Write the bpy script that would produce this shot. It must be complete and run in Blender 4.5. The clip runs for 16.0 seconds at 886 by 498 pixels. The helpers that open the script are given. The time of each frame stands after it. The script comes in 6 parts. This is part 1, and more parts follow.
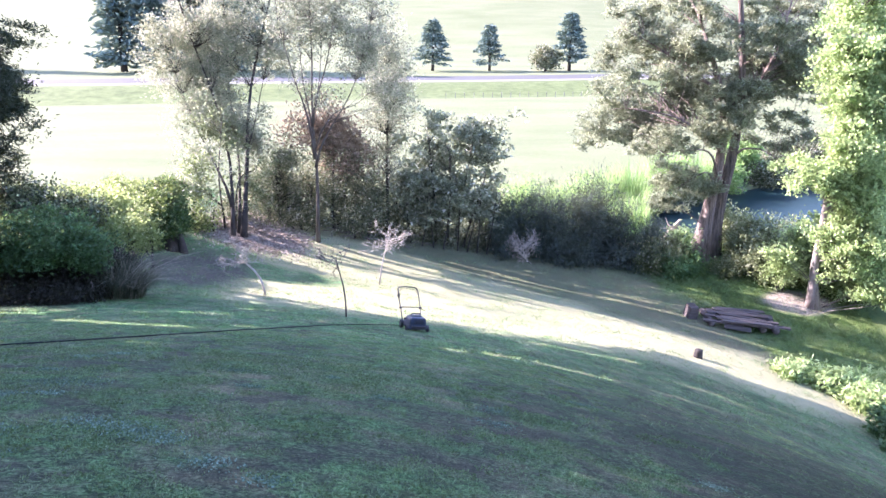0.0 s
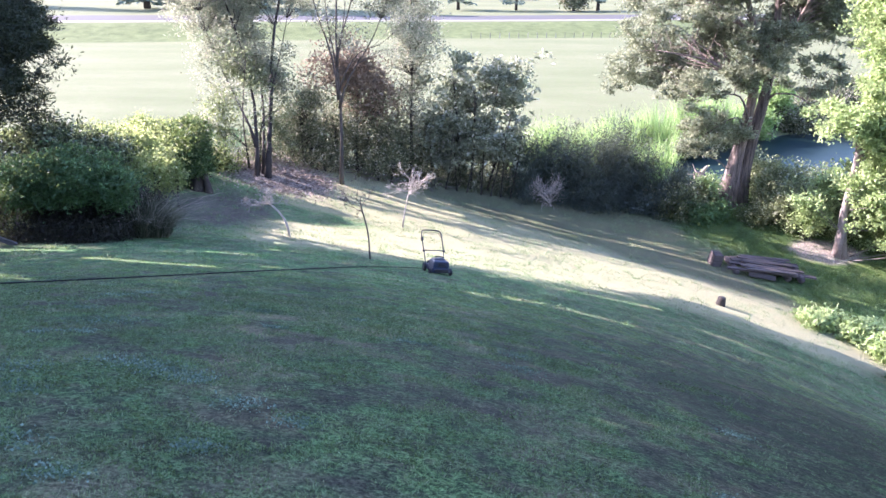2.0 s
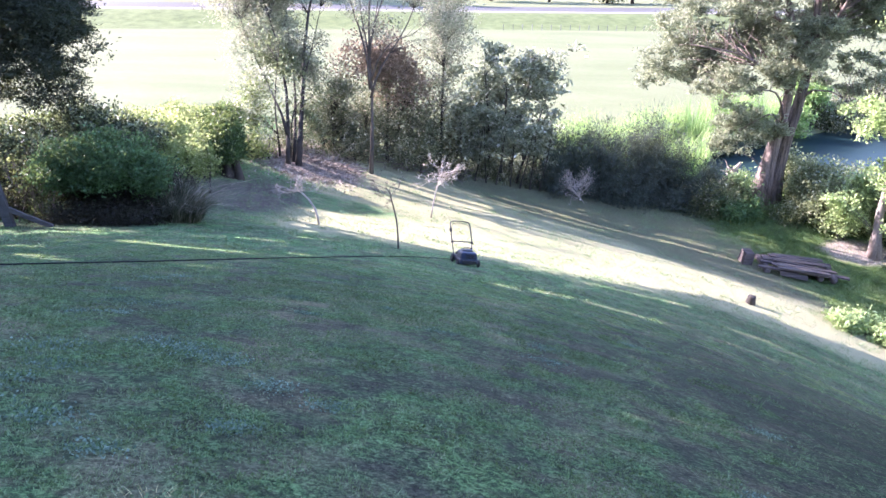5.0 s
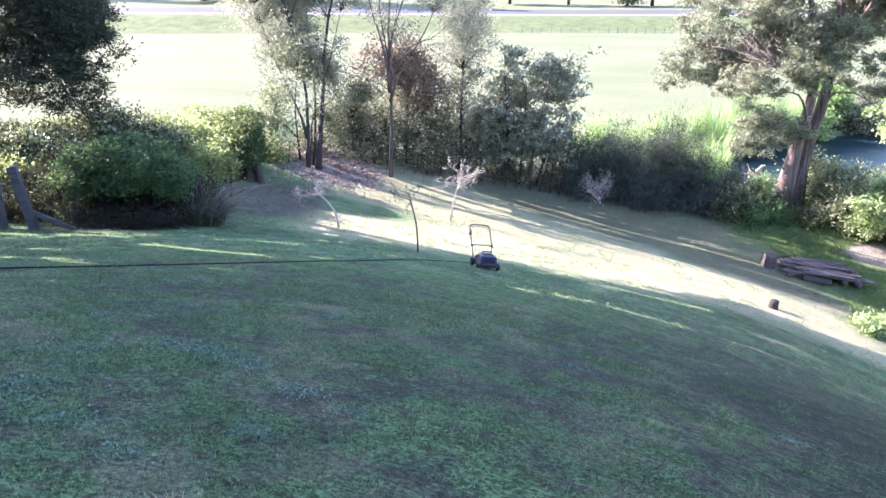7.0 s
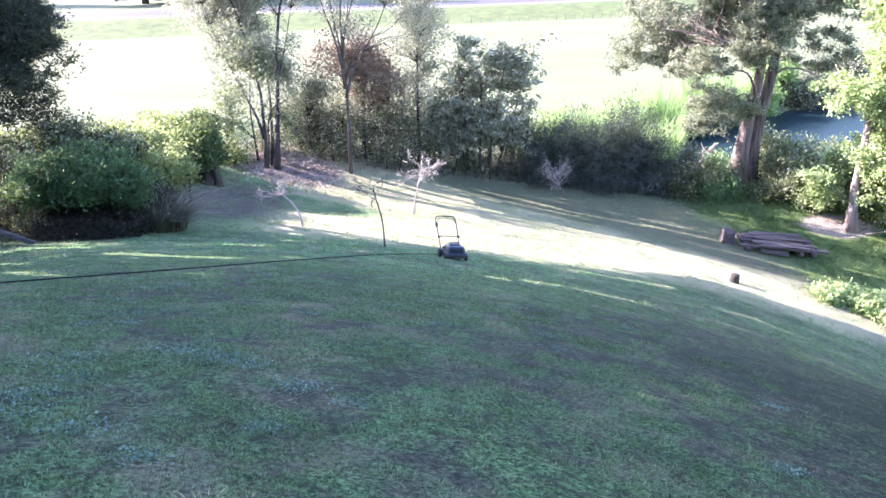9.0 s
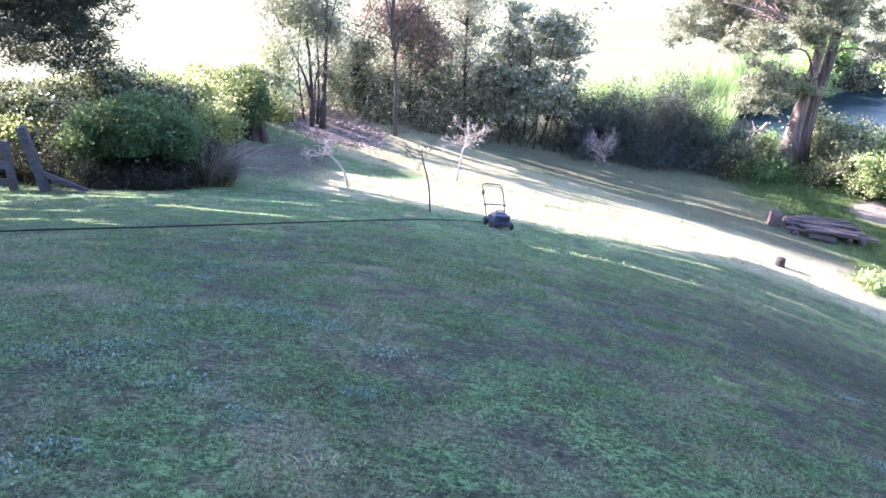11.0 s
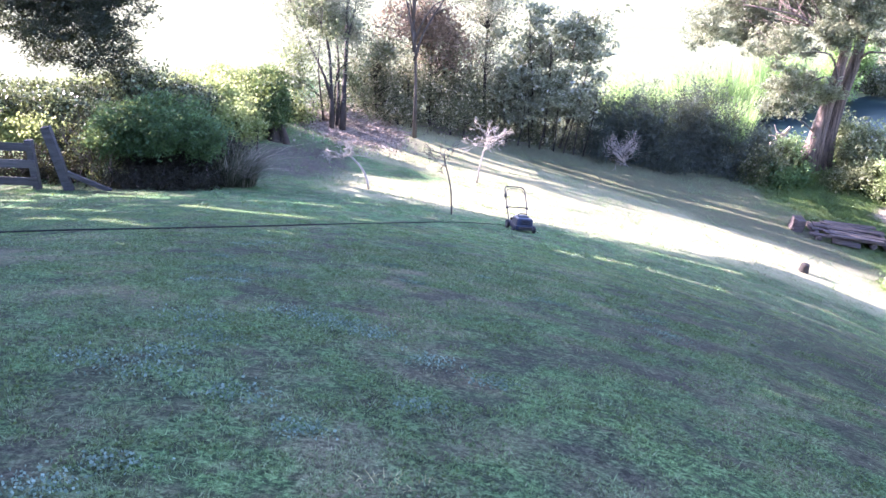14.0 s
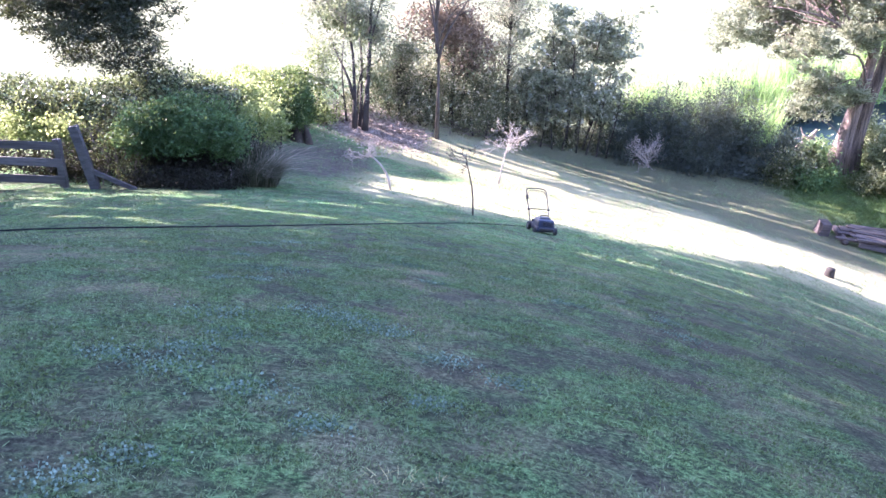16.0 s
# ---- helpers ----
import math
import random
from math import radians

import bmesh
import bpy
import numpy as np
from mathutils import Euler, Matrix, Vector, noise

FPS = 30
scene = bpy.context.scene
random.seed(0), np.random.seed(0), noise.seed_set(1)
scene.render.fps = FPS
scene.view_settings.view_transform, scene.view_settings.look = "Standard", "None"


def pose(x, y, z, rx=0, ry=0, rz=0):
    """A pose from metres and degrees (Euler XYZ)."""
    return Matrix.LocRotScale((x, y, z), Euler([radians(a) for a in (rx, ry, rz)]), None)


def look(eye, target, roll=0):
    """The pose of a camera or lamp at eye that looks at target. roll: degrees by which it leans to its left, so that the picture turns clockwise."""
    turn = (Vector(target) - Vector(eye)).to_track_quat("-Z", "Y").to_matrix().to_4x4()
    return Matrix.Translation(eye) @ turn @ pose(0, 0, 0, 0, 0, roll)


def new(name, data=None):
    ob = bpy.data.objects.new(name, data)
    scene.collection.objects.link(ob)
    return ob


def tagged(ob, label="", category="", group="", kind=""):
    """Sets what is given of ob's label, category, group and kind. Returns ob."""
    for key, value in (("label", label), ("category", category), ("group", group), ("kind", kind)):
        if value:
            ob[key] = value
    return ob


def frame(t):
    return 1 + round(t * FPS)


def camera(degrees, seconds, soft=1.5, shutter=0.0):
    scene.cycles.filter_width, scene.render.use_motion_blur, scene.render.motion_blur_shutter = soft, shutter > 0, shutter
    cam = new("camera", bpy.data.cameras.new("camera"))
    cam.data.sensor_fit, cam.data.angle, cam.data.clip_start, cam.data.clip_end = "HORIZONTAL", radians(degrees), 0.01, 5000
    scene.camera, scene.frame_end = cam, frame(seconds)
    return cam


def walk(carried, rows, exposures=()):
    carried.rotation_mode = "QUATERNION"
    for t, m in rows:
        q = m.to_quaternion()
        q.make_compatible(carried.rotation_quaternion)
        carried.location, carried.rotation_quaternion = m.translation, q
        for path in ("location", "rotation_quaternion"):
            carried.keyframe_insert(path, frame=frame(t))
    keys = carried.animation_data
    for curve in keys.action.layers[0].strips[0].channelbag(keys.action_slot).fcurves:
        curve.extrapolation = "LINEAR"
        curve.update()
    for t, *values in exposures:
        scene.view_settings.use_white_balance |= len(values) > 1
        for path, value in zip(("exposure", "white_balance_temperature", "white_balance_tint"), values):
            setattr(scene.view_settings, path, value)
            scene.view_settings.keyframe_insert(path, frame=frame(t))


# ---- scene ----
cam = camera(58.6, 16.0, soft=1.5)
# seconds, place, turn in degrees
PATH = [
    (0, 0.083, -0.035, 1.448, 73.83, -0.51, -5.05),
    (0.5, 0.075, -0.013, 1.452, 72.38, 0.20, -4.06),
    (1, 0.063, -0.016, 1.450, 71.25, -0.30, -4.01),
    (1.5, 0.059, -0.024, 1.457, 70.47, -0.39, -4.55),
    (2, 0.054, -0.009, 1.455, 69.67, -0.80, -3.26),
    (2.5, 0.054, -0.017, 1.461, 69.94, -0.39, -1.88),
    (3, 0.049, -0.014, 1.450, 69.76, -0.28, -1.80),
    (3.5, 0.040, -0.013, 1.452, 68.98, -0.93, -1.08),
    (5.8, 0.014, -0.021, 1.450, 69.06, -1.89, -1.30),
    (6, 0.011, -0.015, 1.444, 69.31, -2.35, -1.70),
    (6.5, 0.001, -0.002, 1.448, 69.11, -1.25, -0.64),
    (7, 0.000, 0.000, 1.450, 69.21, -0.95, 0.31),
    (7.5, 0.012, -0.006, 1.452, 69.42, -0.74, 0.24),
    (8, 0.023, -0.016, 1.452, 69.46, -1.01, 0.56),
    (8.5, 0.009, -0.021, 1.440, 68.34, -1.73, 3.12),
    (9, -0.138, -0.045, 1.445, 68.72, 1.00, -3.50),
    (9.5, -0.210, -0.094, 1.458, 68.35, 0.18, -0.58),
    (9.7, -0.223, -0.108, 1.446, 66.18, -0.28, 0.50),
    (11.8, -0.474, 0.106, 1.433, 66.54, -1.16, -0.55),
    (12, -0.481, 0.108, 1.430, 66.98, -0.44, 0.67),
    (12.5, -0.500, 0.107, 1.424, 66.69, -0.96, 1.60),
    (13, -0.515, 0.110, 1.420, 66.98, -1.30, 1.53),
    (13.5, -0.533, 0.118, 1.412, 66.81, -0.95, 1.29),
    (14, -0.537, 0.126, 1.410, 66.39, -0.94, 0.96),
    (14.5, -0.527, 0.119, 1.414, 66.62, -0.60, 1.79),
    (15, -0.521, 0.112, 1.413, 66.45, -1.51, 2.26),
    (15.5, -0.520, 0.107, 1.414, 66.76, -0.91, 2.45),
    (16, -0.521, 0.110, 1.413, 66.45, -0.77, 2.61),
]
walk(cam, [(t, pose(*place)) for t, *place in PATH],
     [(0, 2.64, 5750, 36), (0.5, 2.5, 5750, 36), (1, 2.46, 5750, 36), (2, 2.42, 5750, 36), (2.4, 2.59, 5750, 36), (3, 2.6, 5750, 36), (7, 2.6, 5750, 36), (9, 2.78, 5700, 36), (12, 2.86, 5740, 42), (13, 2.9, 5740, 42), (16, 2.96, 5740, 42)])

# ---- light ----
SUN_AZ, SUN_EL = radians(-68), radians(28)
SUN_DIR = Vector((math.sin(SUN_AZ) * math.cos(SUN_EL), math.cos(SUN_AZ) * math.cos(SUN_EL), math.sin(SUN_EL)))

world = bpy.data.worlds.new("sky")
scene.world = world
world.use_nodes = True
wn = world.node_tree.nodes
sky = wn.new("ShaderNodeTexSky")
sky.sky_type = "NISHITA"
sky.sun_disc = False
sky.sun_elevation, sky.sun_rotation = SUN_EL, SUN_AZ
wn["Background"].inputs["Strength"].default_value = 0.15
world.node_tree.links.new(sky.outputs[0], wn["Background"].inputs["Color"])

sun = new("sun", bpy.data.lights.new("sun", "SUN"))
sun.data.energy, sun.data.angle, sun.data.color = 5.0, radians(0.2), (1.0, 0.89, 0.74)
sun.matrix_world = look(SUN_DIR * 100, (0, 0, 0))


# ---- materials ----
def material(name):
    m = bpy.data.materials.new(name)
    m.use_nodes = True
    nt = m.node_tree
    return m, nt, nt.nodes["Principled BSDF"]


def node(nt, kind, **values):
    n = nt.nodes.new(kind)
    for k, v in values.items():
        n.inputs[k.replace("_", " ")].default_value = v
    return n


def noise_at(nt, scale, detail=4, rough=0.6, coords=None):
    n = node(nt, "ShaderNodeTexNoise", Scale=scale, Detail=detail, Roughness=rough)
    if coords:
        nt.links.new(coords, n.inputs["Vector"])
    return n.outputs["Fac"]


def ramp(nt, fac, stops):
    r = nt.nodes.new("ShaderNodeValToRGB")
    els = r.color_ramp.elements
    while len(els) < len(stops):
        els.new(0.5)
    for e, (p, c) in zip(els, stops):
        e.position, e.color = p, (*c, 1) if len(c) == 3 else c
    nt.links.new(fac, r.inputs[0])
    return r.outputs[0]


def mixed(nt, fac, a, b, blend="MIX"):
    n = nt.nodes.new("ShaderNodeMix")
    n.data_type, n.blend_type = "RGBA", blend
    for sock, v in ((n.inputs[0], fac), (n.inputs[6], a), (n.inputs[7], b)):
        if isinstance(v, (int, float)):
            sock.default_value = v
        elif isinstance(v, tuple):
            sock.default_value = (*v, 1)
        else:
            nt.links.new(v, sock)
    return n.outputs[2]


def calc(nt, op, a, b=0.0, c=0.0):
    n = nt.nodes.new("ShaderNodeMath")
    n.operation = op
    for sock, v in zip(n.inputs, (a, b, c)):
        if isinstance(v, (int, float)):
            sock.default_value = v
        else:
            nt.links.new(v, sock)
    return n.outputs[0]


def bump(nt, bsdf, height, strength=0.5, distance=0.02):
    b = node(nt, "ShaderNodeBump", Strength=strength, Distance=distance)
    nt.links.new(height, b.inputs["Height"])
    nt.links.new(b.outputs[0], bsdf.inputs["Normal"])


def place_of(nt):
    return nt.nodes.new("ShaderNodeNewGeometry").outputs["Position"]


def lawn_colour(nt, pos):
    """Mown lawn: green, dry straw and worn purplish soil in patches, with a painted lift farther off."""
    mid = noise_at(nt, 1.9, 5, 0.65, pos)
    low = noise_at(nt, 5.5, 4, 0.7, pos)
    fine = noise_at(nt, 42, 5, 0.85, pos)
    green = ramp(nt, fine, [(0.42, (0.016, 0.028, 0.013)), (0.5, (0.085, 0.118, 0.055)), (0.58, (0.23, 0.27, 0.155))])
    lush = ramp(nt, fine, [(0.42, (0.012, 0.034, 0.013)), (0.5, (0.06, 0.13, 0.048)), (0.58, (0.16, 0.28, 0.115))])
    dry = ramp(nt, fine, [(0.36, (0.05, 0.045, 0.03)), (0.52, (0.165, 0.14, 0.093)), (0.66, (0.34, 0.29, 0.2))])
    c = mixed(nt, ramp(nt, low, [(0.38, (0, 0, 0)), (0.54, (1, 1, 1))]), green, lush)
    c = mixed(nt, ramp(nt, noise_at(nt, 11, 3, 0.6, pos), [(0.4, (0.68, 0.68, 0.68)), (0.53, (0, 0, 0))]), c, (0.018, 0.028, 0.015))
    c = mixed(nt, ramp(nt, mid, [(0.47, (0, 0, 0)), (0.62, (0.85, 0.85, 0.85))]), c, dry)
    c = mixed(nt, 1.0, c, ramp(nt, noise_at(nt, 0.7, 4, 0.7, pos), [(0.35, (0.72, 0.78, 0.76)), (0.5, (1.2, 1.32, 1.2)), (0.65, (1.7, 1.62, 1.42))]), "MULTIPLY")
    soil = ramp(nt, fine, [(0.36, (0.011, 0.01, 0.0095)), (0.5, (0.036, 0.032, 0.029)), (0.64, (0.085, 0.076, 0.066))])
    worn = nt.nodes.new("ShaderNodeAttribute")
    worn.attribute_name = "worn"
    tufts = ramp(nt, noise_at(nt, 8, 4, 0.7, pos), [(0.42, (1, 1, 1)), (0.6, (0.35, 0.35, 0.35))])
    bare = calc(nt, "MULTIPLY", worn.outputs["Fac"], tufts)
    # Turf tint lifted farther off, greener too; the brightening stands in for light.
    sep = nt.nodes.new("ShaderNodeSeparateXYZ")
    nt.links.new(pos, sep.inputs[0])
    lawn_lift = calc(nt, "ADD", calc(nt, "SUBTRACT", calc(nt, "MULTIPLY", calc(nt, "SUBTRACT", sep.outputs[1], 6.0), 0.14), calc(nt, "MULTIPLY", calc(nt, "MAXIMUM", calc(nt, "SUBTRACT", sep.outputs[0], 0.5), 0.0), 0.24)), calc(nt, "MULTIPLY", calc(nt, "SUBTRACT", low, 0.5), 0.8))
    c = mixed(nt, 1.0, c, ramp(nt, lawn_lift, [(0.0, (0.95, 1.01, 0.98)), (1.0, (1.2, 1.52, 1.36))]), "MULTIPLY")
    return mixed(nt, bare, c, soil), fine


def ground_material():
    m, nt, b = material("ground")
    pos = place_of(nt)
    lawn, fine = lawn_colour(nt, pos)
    # Ground between the blades mixed darker, for the shade among the tufts.
    tuft_shade = ramp(nt, fine, [(0.36, (0.02, 0.024, 0.015)), (0.64, (0.11, 0.115, 0.075))])
    lawn = mixed(nt, 0.36, lawn, tuft_shade)
    sep = nt.nodes.new("ShaderNodeSeparateXYZ")
    nt.links.new(pos, sep.inputs[0])
    x, y, z = sep.outputs
    wob = calc(nt, "MULTIPLY", calc(nt, "SUBTRACT", noise_at(nt, 0.5, 4, 0.6, pos), 0.5), 5.0)
    # pale dry turf on the far half, shaped to the lit strip to brighten it
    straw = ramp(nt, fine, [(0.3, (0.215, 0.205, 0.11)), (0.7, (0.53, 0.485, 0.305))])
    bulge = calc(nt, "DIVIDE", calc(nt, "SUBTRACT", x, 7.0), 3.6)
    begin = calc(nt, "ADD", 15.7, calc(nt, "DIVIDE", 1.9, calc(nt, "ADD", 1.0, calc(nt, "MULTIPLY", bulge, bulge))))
    lit_turf = calc(nt, "SMOOTH_MIN", calc(nt, "MULTIPLY", calc(nt, "SUBTRACT", calc(nt, "ADD", y, calc(nt, "MULTIPLY", wob, 0.6)), begin), 0.55), 0.78, 0.1)
    lit_turf = calc(nt, "MAXIMUM", lit_turf, 0.0)
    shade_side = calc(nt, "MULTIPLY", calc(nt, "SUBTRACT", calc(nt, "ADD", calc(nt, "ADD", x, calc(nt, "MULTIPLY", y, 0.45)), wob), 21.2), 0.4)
    lit_turf = calc(nt, "MULTIPLY", lit_turf, calc(nt, "SUBTRACT", 1.0, ramp(nt, shade_side, [(0, (0, 0, 0)), (1, (1, 1, 1))])))
    # pale turf kept out of an oval, painting in the bush and hedge shadow
    gx = calc(nt, "MULTIPLY", calc(nt, "ADD", x, 2.9), 0.42)
    gy = calc(nt, "MULTIPLY", calc(nt, "SUBTRACT", y, 22.0), 0.7)
    oval_shade = calc(nt, "ADD", calc(nt, "SQRT", calc(nt, "ADD", calc(nt, "MULTIPLY", gx, gx), calc(nt, "MULTIPLY", gy, gy))), calc(nt, "MULTIPLY", wob, 0.15))
    lit_turf = calc(nt, "MULTIPLY", lit_turf, ramp(nt, oval_shade, [(0.7, (0.1, 0.1, 0.1)), (1.1, (1, 1, 1))]))
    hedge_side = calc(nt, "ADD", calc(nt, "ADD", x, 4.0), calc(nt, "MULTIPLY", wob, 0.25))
    lit_turf = calc(nt, "MULTIPLY", lit_turf, ramp(nt, hedge_side, [(0.0, (0.1, 0.1, 0.1)), (1.0, (1, 1, 1))]))
    # darker olive up the lawn stands in for the tree shade there
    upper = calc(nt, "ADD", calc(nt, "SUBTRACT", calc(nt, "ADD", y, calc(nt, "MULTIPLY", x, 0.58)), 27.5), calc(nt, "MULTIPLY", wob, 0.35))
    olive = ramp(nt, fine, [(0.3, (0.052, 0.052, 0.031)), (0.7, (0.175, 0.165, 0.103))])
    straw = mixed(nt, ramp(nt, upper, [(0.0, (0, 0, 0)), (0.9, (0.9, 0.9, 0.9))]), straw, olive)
    c = mixed(nt, lit_turf, lawn, straw)
    # greener grass, darkened for tree shade, with yellowish patches for sun dapples
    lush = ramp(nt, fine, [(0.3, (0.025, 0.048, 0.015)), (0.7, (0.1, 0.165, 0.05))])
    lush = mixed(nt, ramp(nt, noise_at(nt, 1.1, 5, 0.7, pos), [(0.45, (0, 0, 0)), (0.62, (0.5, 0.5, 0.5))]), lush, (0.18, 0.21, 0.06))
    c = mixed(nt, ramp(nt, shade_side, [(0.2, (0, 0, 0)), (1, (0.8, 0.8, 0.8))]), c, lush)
    # leaf litter under the trees at the lawn's end
    dx = calc(nt, "MULTIPLY", calc(nt, "ADD", x, 4.0), 0.5)
    dy = calc(nt, "MULTIPLY", calc(nt, "SUBTRACT", y, 26.6), 0.42)
    r = calc(nt, "SQRT", calc(nt, "ADD", calc(nt, "MULTIPLY", dx, dx), calc(nt, "MULTIPLY", dy, dy)))
    r = calc(nt, "ADD", r, calc(nt, "MULTIPLY", wob, 0.12))
    litter = ramp(nt, noise_at(nt, 14, 4, 0.7, pos), [(0.3, (0.13, 0.1, 0.085)), (0.55, (0.36, 0.3, 0.255)), (0.75, (0.56, 0.5, 0.44))])
    c = mixed(nt, ramp(nt, r, [(0.75, (0.9, 0.9, 0.9)), (1.1, (0, 0, 0))]), c, litter)
    ex = calc(nt, "MULTIPLY", calc(nt, "SUBTRACT", x, 15.3), 0.65)
    ey = calc(nt, "MULTIPLY", calc(nt, "SUBTRACT", y, 25.6), 1.1)
    e = calc(nt, "ADD", calc(nt, "SQRT", calc(nt, "ADD", calc(nt, "MULTIPLY", ex, ex), calc(nt, "MULTIPLY", ey, ey))), calc(nt, "MULTIPLY", wob, 0.15))
    c = mixed(nt, ramp(nt, e, [(0.7, (0.9, 0.9, 0.9)), (1.1, (0, 0, 0))]), c, litter)
    # trodden brown earth between the hedge and the round bush
    hx = calc(nt, "MULTIPLY", calc(nt, "ADD", x, 4.7), 0.6)
    hy = calc(nt, "MULTIPLY", calc(nt, "SUBTRACT", y, 21.0), 0.34)
    h = calc(nt, "ADD", calc(nt, "SQRT", calc(nt, "ADD", calc(nt, "MULTIPLY", hx, hx), calc(nt, "MULTIPLY", hy, hy))), calc(nt, "MULTIPLY", wob, 0.14))
    earth = ramp(nt, noise_at(nt, 11, 4, 0.7, pos), [(0.3, (0.05, 0.04, 0.035)), (0.6, (0.14, 0.11, 0.1)), (0.75, (0.25, 0.2, 0.18))])
    c = mixed(nt, ramp(nt, h, [(0.6, (0.8, 0.8, 0.8)), (1.1, (0, 0, 0))]), c, earth)
    # wild slope and pasture beyond
    wild = ramp(nt, noise_at(nt, 3, 5, 0.7, pos), [(0.3, (0.03, 0.04, 0.02)), (0.7, (0.09, 0.12, 0.04))])
    c = mixed(nt, ramp(nt, calc(nt, "MULTIPLY", calc(nt, "SUBTRACT", y, 29.5), 0.5), [(0, (0, 0, 0)), (1, (1, 1, 1))]), c, wild)
    stretch = nt.nodes.new("ShaderNodeMapping")
    stretch.inputs["Scale"].default_value = (0.35, 1.0, 1.0)
    nt.links.new(pos, stretch.inputs["Vector"])
    pasture = ramp(nt, noise_at(nt, 0.09, 6, 0.65, stretch.outputs[0]), [(0.3, (0.112, 0.13, 0.066)), (0.5, (0.14, 0.152, 0.084)), (0.7, (0.172, 0.178, 0.105))])
    pasture = mixed(nt, ramp(nt, noise_at(nt, 1.3, 4, 0.7, pos), [(0.4, (0, 0, 0)), (0.7, (0.4, 0.4, 0.4))]), pasture, (0.1, 0.15, 0.05))
    c = mixed(nt, ramp(nt, calc(nt, "MULTIPLY", calc(nt, "SUBTRACT", calc(nt, "ADD", y, wob), 44.0), 0.2), [(0, (0, 0, 0)), (1, (1, 1, 1))]), c, pasture)
    # darker grass tone on the road bank stands in for its shaded slope
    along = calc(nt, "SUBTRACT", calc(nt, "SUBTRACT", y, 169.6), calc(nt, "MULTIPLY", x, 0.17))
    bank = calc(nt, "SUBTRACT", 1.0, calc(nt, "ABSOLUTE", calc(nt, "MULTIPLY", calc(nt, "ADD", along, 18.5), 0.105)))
    darker_grass = ramp(nt, noise_at(nt, 0.5, 5, 0.7, pos), [(0.3, (0.055, 0.08, 0.028)), (0.7, (0.135, 0.165, 0.065))])
    c = mixed(nt, ramp(nt, bank, [(0.0, (0, 0, 0)), (0.15, (0.9, 0.9, 0.9))]), c, darker_grass)
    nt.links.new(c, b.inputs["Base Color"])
    b.inputs["Roughness"].default_value = 0.95
    b.inputs["Specular IOR Level"].default_value = 0.15
    bump(nt, b, calc(nt, "ADD", noise_at(nt, 70, 4, 0.7, pos), calc(nt, "MULTIPLY", noise_at(nt, 9, 3, 0.6, pos), 1.5)), 0.7, 0.03)
    return m


def blade_material():
    m, nt, b = material("grass blade")
    pos = place_of(nt)
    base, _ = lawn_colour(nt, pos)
    rnd = nt.nodes.new("ShaderNodeNewGeometry").outputs["Random Per Island"]
    tint = ramp(nt, rnd, [(0.0, (0.02, 0.05, 0.02)), (0.3, (0.075, 0.17, 0.07)), (0.7, (0.24, 0.41, 0.2)), (0.95, (0.33, 0.46, 0.27)), (1.0, (0.5, 0.49, 0.36))])
    nt.links.new(mixed(nt, 0.5, base, tint), b.inputs["Base Color"])
    b.inputs["Roughness"].default_value = 0.6
    return leafy(m, nt, b, 0.3)


def leafy(m, nt, b, share, glow=(0.45, 0.5, 0.08)):
    """Let light pass through a leaf."""
    tr = nt.nodes.new("ShaderNodeBsdfTranslucent")
    src = b.inputs["Base Color"].links
    if src:
        nt.links.new(mixed(nt, 0.35, src[0].from_socket, glow), tr.inputs[0])
    mx = nt.nodes.new("ShaderNodeMixShader")
    mx.inputs[0].default_value = share
    nt.links.new(b.outputs[0], mx.inputs[1])
    nt.links.new(tr.outputs[0], mx.inputs[2])
    nt.links.new(mx.outputs[0], nt.nodes["Material Output"].inputs[0])
    return m


def leaf_material(name, dark, light, share=0.35, rough=0.45, odd=None, glow=(0.4, 0.46, 0.12), odd_from=0.93):
    m, nt, b = material(name)
    rnd = nt.nodes.new("ShaderNodeNewGeometry").outputs["Random Per Island"]
    stops = [(0.0, dark), (odd_from - 0.08, light)]
    if odd:
        stops += [(odd_from, odd), (1.0, odd)]
    c = ramp(nt, rnd, stops)
    mott = noise_at(nt, 2.0, 3, 0.6, place_of(nt))
    c = mixed(nt, ramp(nt, mott, [(0.36, (0.6, 0.6, 0.6)), (0.58, (0, 0, 0))]), c, tuple(0.6 * v for v in dark))
    nt.links.new(c, b.inputs["Base Color"])
    b.inputs["Roughness"].default_value = rough + 0.1
    b.inputs["Specular IOR Level"].default_value = 0.3
    return leafy(m, nt, b, share, glow)


def sheen(m, level, rough=None):
    """Set how strongly a material's surface mirrors."""
    b = m.node_tree.nodes["Principled BSDF"]
    b.inputs["Specular IOR Level"].default_value = level
    if rough:
        b.inputs["Roughness"].default_value = rough


